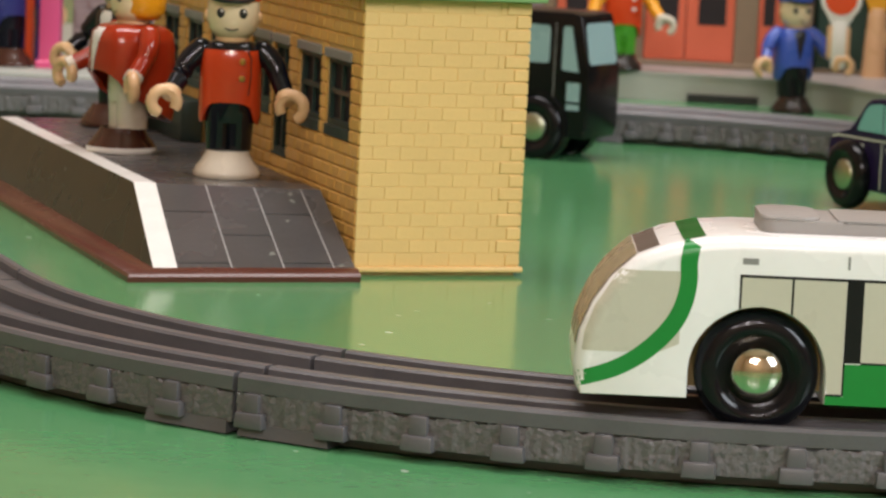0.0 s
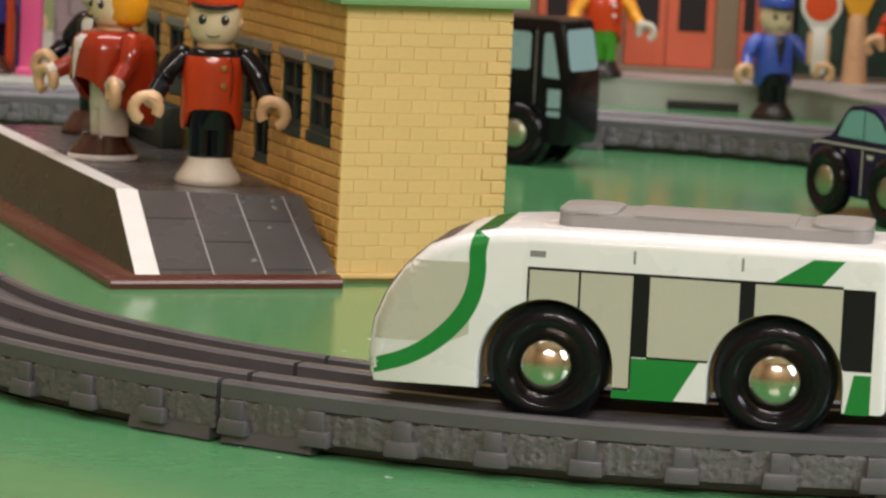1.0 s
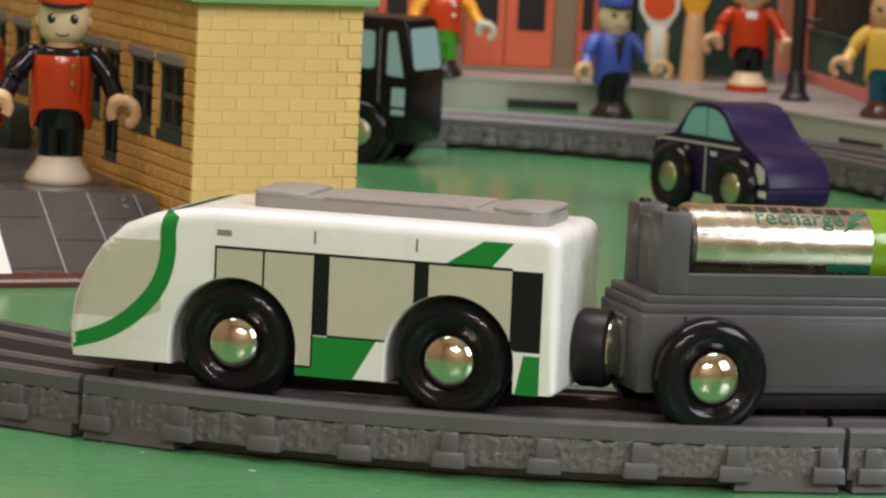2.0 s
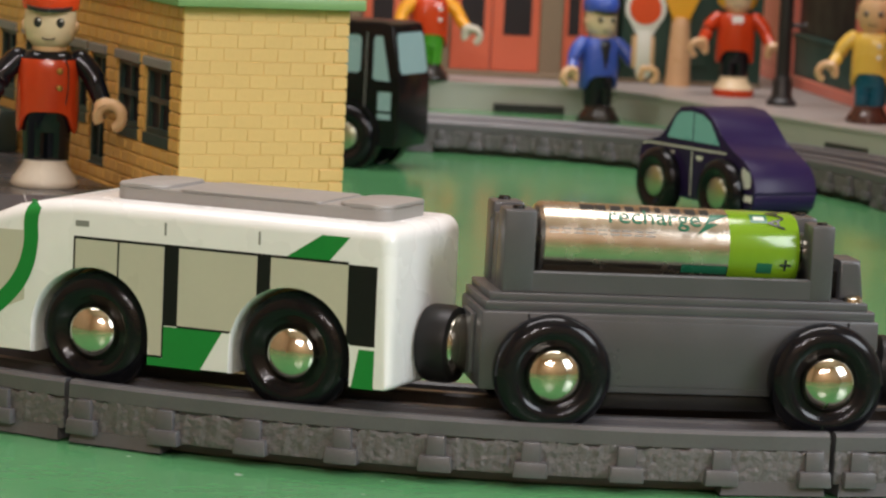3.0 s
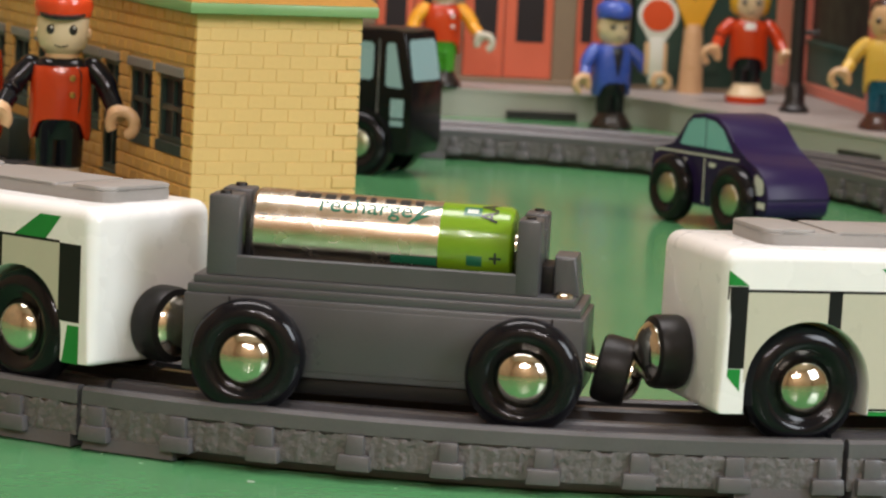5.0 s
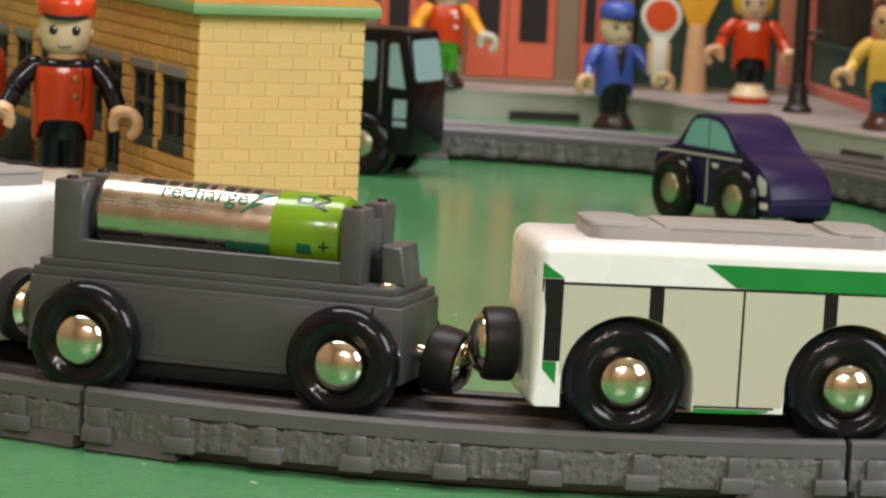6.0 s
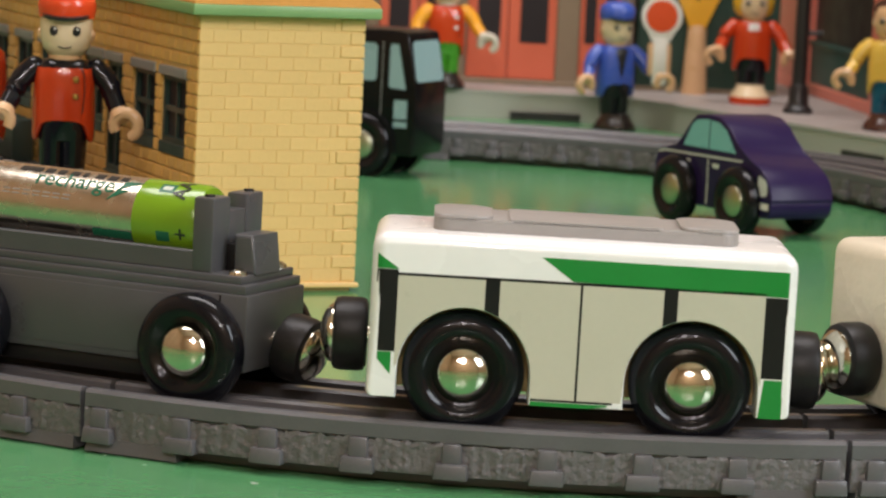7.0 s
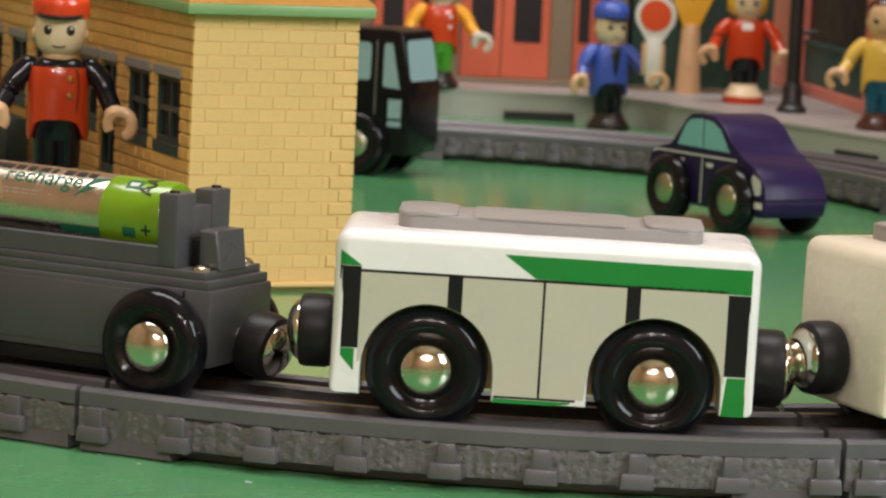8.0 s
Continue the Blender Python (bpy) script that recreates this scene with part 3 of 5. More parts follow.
# ---------- dolls: each one plain mesh ----------
def doll(name, label, m, shoe, leg, torso, sleeve, skin, head, top, top_kind, left_arm=25, right_arm=25, cuff=None, sole=None, shirt=None, wide=1.0, deep=0.8, buttons=None, sole_h=1.6, hem=0.0, shirt_z=21.0, collar=False):
    """A wooden-railway doll about 50 mm high, facing -y."""
    mats = [shoe, leg, torso, sleeve, skin, head, top, sole or shoe, shirt or torso, INK_BLACK, buttons or INK_BLACK, cuff or skin, WHITE_LINE]
    bm = bmesh.new()
    # shoes: one bell-shaped block
    add_lathe(bm, [(0, 0), (8.7, 0), (9.0, sole_h * .5), (8.7, sole_h)], mpose(0, -2.2, 0), 28, 7, 1.0, 1.12)
    add_lathe(bm, [(8.6, sole_h - .1), (8.2, sole_h + .9), (6.9, sole_h + 2.6), (5.9, sole_h + 4.3), (5.6, sole_h + 5.2), (0, sole_h + 5.2)], mpose(0, -2.2, 0), 28, 0, 1.0, 1.12)
    # trousers, split by a groove
    for s in (-1, 1):
        add_lathe(bm, [(0, 6.6), (3.3, 6.6), (3.5, 12), (3.8, 17), (0, 18)], mpose(s * 2.5, -.5, 0), 16, 1, 1.05, 1.3)
    add_lathe(bm, [(0, 14), (6.2, 14), (6.9, 18), (6.9, 22), (0, 22)], mpose(0, -.4, 0), 24, 1, 1.0, .82)
    # torso: a bell with a raised hem arched in front
    prof = [(6.9, 13.9), (7.8, 13.7), (8.2, 15.5), (8.2, 21), (8.1, 26), (7.9, 30), (7.5, 33), (6.0, 34.8), (3.8, 35.4), (0, 35.4)]
    start, first_face = len(bm.verts), len(bm.faces)
    add_lathe(bm, prof, mpose(0, 0, 0), 36, 2, wide, deep)
    if collar:
        bm.faces.ensure_lookup_table()
        for f in bm.faces[first_face:]:
            if f.calc_center_median().z > 33.2:
                f.material_index = 3
    bm.verts.ensure_lookup_table()
    for v in bm.verts[start:]:
        if v.co.z < 20 and v.co.y < -2:
            lift = max(0, 1 - abs(v.co.x / (6.9 * wide)) ** 5) * min(1, (-v.co.y - 2) / 2)
            v.co.z += lift * (19.6 - v.co.z) * .95
    for v in bm.verts[start:]:
        # squarer in plan than a turned form
        e = math.hypot(v.co.x / wide, v.co.y / deep)
        if e > .5 and v.co.z < 34.9:
            k = max(abs(v.co.x / wide), abs(v.co.y / deep)) / e
            v.co.x, v.co.y = v.co.x * (1 + .34 * (1 - k)), v.co.y * (1 + .34 * (1 - k))
    if hem:
        for v in bm.verts[start:]:
            if v.co.z < 27:
                v.co.z += hem * (-v.co.y / 8) * (27 - v.co.z) / 13
    # neck and head
    add_lathe(bm, [(0, 35), (4.4, 35), (4.4, 37.2), (0, 37.5)], mpose(0, 0, 0), 20, 4)
    add_lathe(bm, [(0, 35.6), (4.6, 36.2), (6.2, 38.2), (6.8, 41), (6.8, 45), (6.2, 48), (4, 50), (0, 50.6)], mpose(0, 0, 0), 28, 5, 1.0, .95)
    for s in (-1, 1):
        add_lathe(bm, ball(1.3, 8), mpose(s * 2.9, -5.9, 42.6), 14, 9, .85, .6)
        add_lathe(bm, ball(.38, 6), mpose(s * 2.9 + .3, -6.6, 43.2), 8, 12)
        add_lathe(bm, ball(1.5, 8), mpose(s * 6.7, 0, 41.5), 12, 4, .55, .8)
    add_tube(bm, [(2.0 * math.sin(a), -6.35 + .25 * abs(math.sin(a)), 39.1 - .9 * math.cos(a)) for a in [radians(d) for d in range(-60, 61, 20)]], .17, 6, 9)
    # hat or hair
    if top_kind == "cap":
        add_lathe(bm, [(0, 53.6), (4.5, 53.2), (7.2, 51.2), (7.7, 48.6), (7.3, 45.9), (0, 45.9)], mpose(0, .2, 0), 28, 6)
        add_lathe(bm, [(0, 0), (7.0, 0), (7.0, .9), (0, .9)], mpose(0, -3.0, 46.3, 10, 0, 0), 24, 9, .86, .85)
    elif top_kind == "hair":
        add_lathe(bm, [(0, 53), (5.5, 52), (8.4, 48), (8.8, 43), (8.2, 38.6), (6.0, 36.6), (0, 36.6)], mpose(0, 1.8, 0), 28, 6, 1.0, .82)
    else:
        add_lathe(bm, [(0, 52), (4.5, 51.2), (7.2, 48.6), (7.2, 44.5), (6.8, 43), (0, 43)], mpose(0, 1.0, 0), 24, 6, 1.0, .9)
    # arms with hook hands
    for s, swing in ((-1, right_arm), (1, left_arm)):
        fw = math.sin(radians(swing))
        sh = Vector((s * 8.0 * wide, 0, 32.6))
        el = Vector((s * 12.6, -2.2 * fw * 2, 26.3))
        wr = Vector((s * 14.6, -6.0 * fw * 2, 20.9 + 2.5 * fw))
        pts = [sh.lerp(el, k / 4) + Vector((s * .9 * math.sin(math.pi * k / 4), 0, 0)) for k in range(5)] + [el.lerp(wr, k / 3) for k in range(1, 4)]
        add_tube(bm, pts, [3.0, 3.0, 2.9, 2.8, 2.7, 2.6, 2.5, 2.4], 14, 3)
        add_lathe(bm, ball(3.0, 8), mpose(*sh), 14, 3)
        d = (wr - el).normalized()
        add_tube(bm, [wr, wr + d * 2.2], [2.6, 2.6], 14, 11)
        # the C-shaped hand opens forward and down
        c = wr + d * 1.0 + Vector((s * 1.6, -1.2, -2.4))
        ring = [c + Vector((s * 3.2 * math.cos(a), -.8 * math.cos(a), 3.2 * math.sin(a))) for a in [radians(q) for q in range(-70, 226, 22)]]
        add_tube(bm, ring, [1.35] + [1.6] * (len(ring) - 2) + [1.35], 12, 4)
    if shirt:
        # a tapering shirt front laid on the chest
        rows = []
        for z, w in ((34.2, 2.9), (33.0, 2.7), (31.0, 2.2), (28.5, 1.6), (26.0, 1.1), (23.0, .5), (22.0, .15)):
            if z < shirt_z:
                continue
            r = float(np.interp(z, [15, 21, 26, 30, 33, 34.8], [8.2, 8.2, 8.1, 7.9, 7.5, 6.0]))
            rows.append([bm.verts.new((x, -deep * math.sqrt(max(.1, r * r - (x / wide) ** 2)) - .12, z)) for x in (-w, -w / 2, 0, w / 2, w)])
        for a, b in zip(rows, rows[1:]):
            for i in range(4):
                bm.faces.new((a[i], a[i + 1], b[i + 1], b[i])).material_index = 8
    if buttons:
        for z in (25.8, 30.2):
            add_lathe(bm, [(0, .9), (.7, .7), (.95, 0), (0, 0)], mpose(3.2, -6.45, z, 90, 0, 16), 12, 10)
        add_tube(bm, [(4.6, -6.0, 33), (5.4, -5.6, 31), (5.5, -5.7, 26), (5.0, -6.0, 21.5)], .18, 6, 9)
    ob = part(name, bm, mats, None, "", m, smooth=50)
    return tagged(ob, label, "toy doll")


def dolls():
    deck = .0186
    doll("conductor_doll", "toy doll in red jacket, red cap and ivory shoes", pose(-.1020, .8515, deck, 0, 0, 4),
         IVORY_SHOE, NAVY, RED_PLASTIC, NAVY, SKIN, FACE, CAP_RED, "cap", 30, 30, buttons=BUTTON_BRASS, collar=True)
    doll("woman_doll", "orange-haired toy doll in red jacket and brown shoes", pose(-.1352, .8960, deck, 0, 0, -55),
         BROWN_SHOE, IVORY_SHOE, JACKET_RED, JACKET_RED, SKIN, FACE, HAIR, "hair", 30, 60, cuff=IVORY_SHOE, sole=WHITE_LINE, shirt=WHITE_LINE, wide=1.28, deep=1.45, hem=4.0)
    doll("man_doll", "toy doll in dark suit and brown shoes", pose(-.1500, .9660, deck, 0, 0, -40),
         BROWN_SHOE, NAVY, NAVY, NAVY, SKIN, FACE, BROWN_SHOE, "hair_short", 25, 30, shirt=WHITE_LINE)
    doll("police_doll", "toy doll in blue uniform and flat blue cap", pose(.0655, 1.3680, 0, 0, 0, 24),
         BLACK_SHOE, NAVY, BLUE, BLUE, SKIN, FACE, BLUE, "cap", 75, 25, shirt=INK_BLACK)
    doll("workman_doll", "toy doll in orange-red vest and green trousers", pose(-.0060, 1.3990, .012, 0, 0, 12),
         BLACK_SHOE, GREEN_TROUSER, RED_PLASTIC, ORANGE_SLEEVE, IVORY_SHOE, FACE, BLONDE, "hair_short", 45, 20, buttons=WHITE_LINE)
    doll("shopper_doll", "blonde toy doll in red jacket and red-soled shoes", pose(.1240, 1.3900, .012, 0, 0, 0),
         FACE, NAVY, RED_PLASTIC, RED_PLASTIC, SKIN, FACE, BLONDE, "hair", 30, 45, sole=RED_PLASTIC, shirt=WHITE_LINE, sole_h=3.0, shirt_z=30)
    doll("yellow_shirt_doll", "toy doll in yellow shirt and blue trousers", pose(.1680, 1.2790, .012, 0, 0, -14),
         BROWN_SHOE, TEAL, YELLOW, YELLOW, SKIN, SKIN, BROWN_SHOE, "hair_short", 30, 30, buttons=WHITE_LINE)
    doll("blue_coat_doll", "toy doll in dark blue coat beside the pink shop front", pose(-.2400, 1.2460, .012, 0, 0, 50),
         BROWN_SHOE, NAVY, BLUE_DARK, BLUE, SKIN, FACE, BLUE_DARK, "cap", 40, 40)
# ---------- wheels and couplings ----------
WR = 10.9


def wheel(parent, x, side, y_out, z=20.2, hub=CHROME, r=WR, width=6.0, cap=5.05, dome_rise=.62):
    """A turned black wheel with a domed steel hub; its axle lies along y. Returns the wheel."""
    s = r / 10.6
    k = width / 6.0
    prof = [(0, 0), (r - 1.2, 0), (r - .3, .4 * k), (r, 1.2 * k), (r, 3.6 * k), (r - .5, 4.9 * k), (r - 1.6, 5.7 * k), (r - 3.0, 6.0 * k), (r - 3.9, 5.7 * k), (r - 4.5, 5.0 * k), (5.3 * s, 4.7 * k), (5.1 * s, 4.3 * k), (0, 4.3 * k)]
    turn = mpose(0, 0, 0, -90, 0, 0) if side > 0 else mpose(0, 0, 0, 90, 0, 0)
    w = part("wheel", lathe(prof, turn @ mpose(0, 0, -width), 40), TYRE, parent, "", at(x, side * y_out, z))
    dome = [(cap, 4.2 * k), (cap, 4.7 * k)] + [(cap * math.cos(a), 4.7 * k + cap * dome_rise * math.sin(a)) for a in [radians(d) for d in range(10, 90, 10)]] + [(0, 4.7 * k + cap * dome_rise)]
    part("hub", lathe([(0, 4.2 * k)] + dome, turn @ mpose(0, 0, -width), 32), hub, w, "shiny domed steel hub")
    return w


def coupling(parent, x, sign, z=22.5, tilt=0.0, swing=0.0, size=1.0, label="black coupling with steel magnet"):
    """A round magnet coupling that points along sign * x."""
    turn = mpose(0, 0, 0, 0, 90 * sign, 0)
    c = part("coupling", lathe([(0, .8), (6.0, .8), (6.8, 1.2), (7.1, 2.0), (7.1, 5.6), (6.8, 6.6), (6.0, 7.0), (0, 7.0)], turn, 28), MAGNET, parent, label, at(x, 0, z, 0, tilt, swing) @ Matrix.Diagonal((1, size, size, 1)))
    part("magnet", lathe([(0, 6.8), (5.7, 6.8), (5.7, 7.3), (5.2, 7.9), (4.2, 8.6), (2.6, 9.15), (0, 9.4)], turn, 24), CHROME, c, "domed steel magnet face")
    part("coupling_pin", lathe([(0, -3), (1.9, -3), (1.9, 1.4), (0, 1.4)], turn, 12), CHROME, c)
    return c


# ---------- painted rail vehicles ----------
HW = 16.6


def arch(cx, r, z, a0=0, a1=180, n=18):
    return [(cx + r * math.cos(radians(a0 + (a1 - a0) * k / n)), z + r * math.sin(radians(a0 + (a1 - a0) * k / n))) for k in range(n + 1)]


def lerp_poly(pts, x):
    for (x0, z0), (x1, z1) in zip(pts, pts[1:]):
        if min(x0, x1) - 1e-6 <= x <= max(x0, x1) + 1e-6:
            return z0 + (z1 - z0) * (x - x0) / (x1 - x0 or 1)
    return None


def decal(name, upper, lower, material, parent, y, axles, label="", ar=11.95, az=20.2, thick=.12):
    """A painted field on a vehicle's side between two lines given by x, with the wheel arches left out."""
    lo, hi = min(p[0] for p in upper), max(p[0] for p in upper)
    lo, hi = max(lo, min(p[0] for p in lower)), min(hi, max(p[0] for p in lower))
    xs = sorted({lo, hi} | {p[0] for p in upper + lower if lo <= p[0] <= hi} | {lo + (hi - lo) * k / max(2, int((hi - lo) / .4)) for k in range(max(2, int((hi - lo) / .4)) + 1)})
    rows = max(1, int((max(p[1] for p in upper) - min(p[1] for p in lower)) / 1.2))
    bm = bmesh.new()
    prev = None
    for x in xs:
        t, b = lerp_poly(upper, x), lerp_poly(lower, x)
        for cx in axles:
            if abs(x - cx) < ar:
                b = max(b, az + math.sqrt(ar * ar - (x - cx) ** 2))
        if t - b < -.001:
            prev = None
            continue
        t = max(t, b + .001)
        cur = [bm.verts.new((x, y, b + (t - b) * j / rows)) for j in range(rows + 1)]
        back = [bm.verts.new((x, y - thick, b)), bm.verts.new((x, y - thick, t))]
        if prev:
            for j in range(rows):
                bm.faces.new((prev[0][j], cur[j], cur[j + 1], prev[0][j + 1]))
            bm.faces.new((prev[0][-1], cur[-1], back[1], prev[1][1]))
            bm.faces.new((prev[0][0], prev[1][0], back[0], cur[0]))
        cur = (cur, back)
        prev = cur
    return part(name, bm, material, parent, label, smooth=0)


def hug(root, outline, rad):
    """Lay the painted fields of a vehicle onto the rounded edges of its body."""
    segs = list(zip(outline, outline[1:]))
    for ob in root.children:
        if ob.name.split(".")[0] not in ("black_pillar", "green_band", "green_flash", "side_windscreen", "green_sweep", "window_pane"):
            continue
        for v in ob.data.vertices:
            p = Vector((v.co.x / MM, v.co.z / MM))
            near = 1e9
            for a, b in segs:
                a, b = Vector(a), Vector(b)
                d = b - a
                t = max(0, min(1, (p - a).dot(d) / max(d.length_squared, 1e-9)))
                near = min(near, (p - a - d * t).length)
            e = max(0.0, rad - near / edge_share(p.y))
            if e > 0:
                v.co.y -= (rad - math.sqrt(max(0.0, rad * rad - e * e))) * MM


def rect(name, x0, x1, z0, z1, material, parent, axles, label="", y=HW + .06):
    return decal(name, [(x0, z1), (x1, z1)], [(x0, z0), (x1, z0)], material, parent, y, axles, label)


def roof_unit(parent, x0, x1, z):
    def plate(x0, x1, z0, z1, r):
        pts = []
        for cx, cy, a0 in ((x1 - r, 9.2 - r, 0), (x0 + r, 9.2 - r, 90), (x0 + r, -9.2 + r, 180), (x1 - r, -9.2 + r, 270)):
            pts += corner(cx, cy, r, a0, a0 + 90, 6)
        bm = prism(pts, z0, z1, .5, 3)
        bmesh.ops.transform(bm, matrix=Matrix(((1, 0, 0, 0), (0, 0, 1, 0), (0, 1, 0, 0), (0, 0, 0, 1))), verts=bm.verts)
        return bm
    r = part("roof_unit", plate(x0, x1, z - .3, z + 2.3, 3.2), ROOF_GREY, parent, "grey rounded roof unit")
    for a, b in ((x0, x0 + 10.5), (x1 - 10.5, x1)):
        part("roof_pad", plate(a, b, z + 2.0, z + 2.9, 3.0), ROOF_GREY, r)
    part("roof_vent", plate(x0 + 13.5, x1 - 13.5, z + 2.0, z + 2.6, .8), ROOF_GREY, r)
    return r


def edge_share(z):
    """How far the rounding of the edges reaches down to the underside."""
    return max(.12, min(1.0, (z - 15.3) / 4))


def body_shell(outline, axles, parent, material, rad, z0=15.3):
    """The wooden body: arches cut across its underside, the outer edges rounded by rad."""
    pts = [(x, z, edge_share(z)) for x, z in outline]
    for cx in sorted(axles):
        pts += [(cx - 11.7, z0, 0.12)] + [(x, z, 0.12) for x, z in arch(cx, 11.7, 20.2, 180, 0)] + [(cx + 11.7, z0, 0.12)]
    n = len(pts)
    norms = []
    for i, (x, z, k) in enumerate(pts):
        (xa, za, _), (xb, zb, _) = pts[i - 1], pts[(i + 1) % n]
        d0, d1 = Vector((x - xa, z - za)), Vector((xb - x, zb - z))
        d0, d1 = (d0.normalized() if d0.length > 1e-6 else d1.normalized()), (d1.normalized() if d1.length > 1e-6 else d0.normalized())
        m = Vector((-d0.y - d1.y, d0.x + d1.x))
        m = m.normalized() if m.length > 1e-6 else Vector((-d1.y, d1.x))
        norms.append(m / max(.5, m.dot(Vector((-d1.y, d1.x)))))
    bm = bmesh.new()
    layers = []
    steps = [(rad * (1 - math.cos(radians(a))), rad * (1 - math.sin(radians(a)))) for a in (90, 72, 54, 36, 18, 0)]
    for side in (-1, 1):
        seq = steps if side < 0 else steps[::-1]
        for inset, dy in seq:
            layers.append([bm.verts.new((x + m.x * inset * k, side * (HW - dy), z + m.y * inset * k)) for (x, z, k), m in zip(pts, norms)])
    for a, b in zip(layers, layers[1:]):
        for i in range(n):
            bm.faces.new((a[i], a[(i + 1) % n], b[(i + 1) % n], b[i]))
    bm.faces.new(layers[0])
    bm.faces.new(layers[-1][::-1])
    return part("body", bm, material, parent, "painted wooden body with rounded edges", smooth=50)


def corner(cx, cz, r, a0, a1, n=4):
    return [(cx + r * math.cos(radians(a0 + (a1 - a0) * k / n)), cz + r * math.sin(radians(a0 + (a1 - a0) * k / n))) for k in range(n + 1)]


AX = (20.1, -20.2)


def loco():
    root = thing("bullet_train_engine", Matrix(), "white and green wooden toy engine with rounded nose", "toy train")
    rear = -39.8
    outline = [(49.5, 15.3), (50.4, 17), (50.8, 21), (50, 26.5), (48, 31.6), (45, 36.3), (41, 40.2), (36, 42.4), (30, 43.8), (24, 44.3), (0, 44.4)] + corner(rear + 3, 41.4, 3, 90, 180) + corner(rear + 1.2, 16.5, 1.2, 180, 270)
    body_shell(outline, AX, root, WHITE_PAINT, 2.6)
    part("chassis", box(rear + 4, 34, -9, 9, 16.5, 33, 0), WOOD, root, "bare wood inside the wheel arches")
    y = HW + .06
    Y2 = HW + .12
    # nose: grey window field, green sweep
    decal("side_windscreen", [(33.6, 37.8), (43.8, 37.6)], [(33.6, 25.0), (37, 23.4), (43.8, 23.2)], PANE_GREY, root, y, (), "grey-beige painted side windscreen")
    decal("side_windscreen", [(43.8, 37.6), (47.6, 31.2), (49.2, 26.5), (49.5, 23.4)], [(43.8, 23.2), (49.5, 23.2)], PANE_GREY, root, y, (), "grey-beige painted side windscreen")
    bm = bmesh.new()
    mid = [(31.9, 42.9), (32.2, 42.2), (32.6, 39.5), (32.5, 36), (33.2, 32), (34.8, 28.4), (37.5, 25), (41, 22), (45, 19.8), (50.2, 18.1)]
    wid = [1.35, 1.4, 1.4, 1.4, 1.45, 1.5, 1.5, 1.45, 1.4, 1.3]
    fine = []
    n = len(mid)
    for i in range(n - 1):
        p0, p1, p2, p3 = (Vector(mid[max(0, min(n - 1, j))]) for j in (i - 1, i, i + 1, i + 2))
        for k in range(6):
            u = k / 6
            q = .5 * (2 * p1 + (p2 - p0) * u + (2 * p0 - 5 * p1 + 4 * p2 - p3) * u * u + (3 * p1 - p0 - 3 * p2 + p3) * u ** 3)
            fine.append((q, wid[i] + (wid[i + 1] - wid[i]) * u))
    fine.append((Vector(mid[-1]), wid[-1]))
    prev = None
    for i, (q, w) in enumerate(fine):
        d = (fine[min(i + 1, len(fine) - 1)][0] - fine[max(i - 1, 0)][0]).normalized()
        cur = [bm.verts.new((q.x - d.y * w * v, Y2, q.y + d.x * w * v)) for v in (-1, -.5, 0, .5, 1)]
        if prev:
            for j in range(4):
                bm.faces.new((prev[j], prev[j + 1], cur[j + 1], cur[j]))
        prev = cur
    part("green_sweep", bm, LIVERY_GREEN, root, "green painted sweep round the nose")
    # green band over the roof and the brown front windscreen
    rp = [(29.9, 43.85), (31.7, 43.4), (33.6, 42.95)]
    bm = bmesh.new()
    pr = None
    for px, pz in rp:
        cur = [bm.verts.new((px, s * (HW - 2.6), pz + .12)) for s in (-1, 1)]
        if pr:
            bm.faces.new((pr[0], pr[1], cur[1], cur[0]))
        pr = cur
    bmesh.ops.solidify(bm, geom=bm.faces[:], thickness=.15)
    part("roof_band", bm, LIVERY_GREEN, root, "green painted band over the roof")
    bm = bmesh.new()
    pr = None
    for px, pz in ((37.3, 41.8), (39.2, 40.95), (40.8, 40.3)):
        cur = [bm.verts.new((px + .12, s * (HW - 3.6), pz + .1)) for s in (-1, 1)]
        if pr:
            bm.faces.new((pr[0], pr[1], cur[1], cur[0]))
        pr = cur
    bmesh.ops.solidify(bm, geom=bm.faces[:], thickness=.15)
    part("windscreen", bm, NOSE_GLASS, root, "brown painted windscreen")
    bm = bmesh.new()
    pr = None
    for px, pz in ((41, 40.25), (43, 38.4), (45, 36.35), (46.6, 34.1), (48.05, 31.6), (49.1, 29.1), (50.05, 26.5), (50.5, 23.6)):
        cur = [bm.verts.new((px + .1, s * (HW - 2.9), pz + .08)) for s in (-1, 1)]
        if pr:
            bm.faces.new((pr[0], pr[1], cur[1], cur[0]))
        pr = cur
    bmesh.ops.solidify(bm, geom=bm.faces[:], thickness=.15)
    part("nose_window", bm, NOSE_BEIGE, root, "beige painted nose window")
    # side windows and doors
    rect("black_pillar", -36.9, -31.3, 23.0, 37.3, BLACK_PAINT, root, AX, "black painted pillar")
    rect("black_pillar", 2.3, 5.3, 22.9, 37.3, BLACK_PAINT, root, AX, "black painted pillar")
    rect("black_pillar", -16.1, -13.4, 23, 37.3, BLACK_PAINT, root, AX, "black painted pillar")
    rect("window_line", -31.3, 24.0, 37.2, 37.7, BLACK_PAINT, root, AX)
    rect("window_line", 23.6, 24.0, 24, 37.2, BLACK_PAINT, root, AX)
    rect("window_line", 14.5, 14.9, 24, 37.2, BLACK_PAINT, root, AX)
    rect("window_line", -13.4, 2.3, 22.7, 23.1, BLACK_PAINT, root, AX)
    rect("window_line", 5.3, 8.5, 16.9, 17.3, BLACK_PAINT, root, AX)
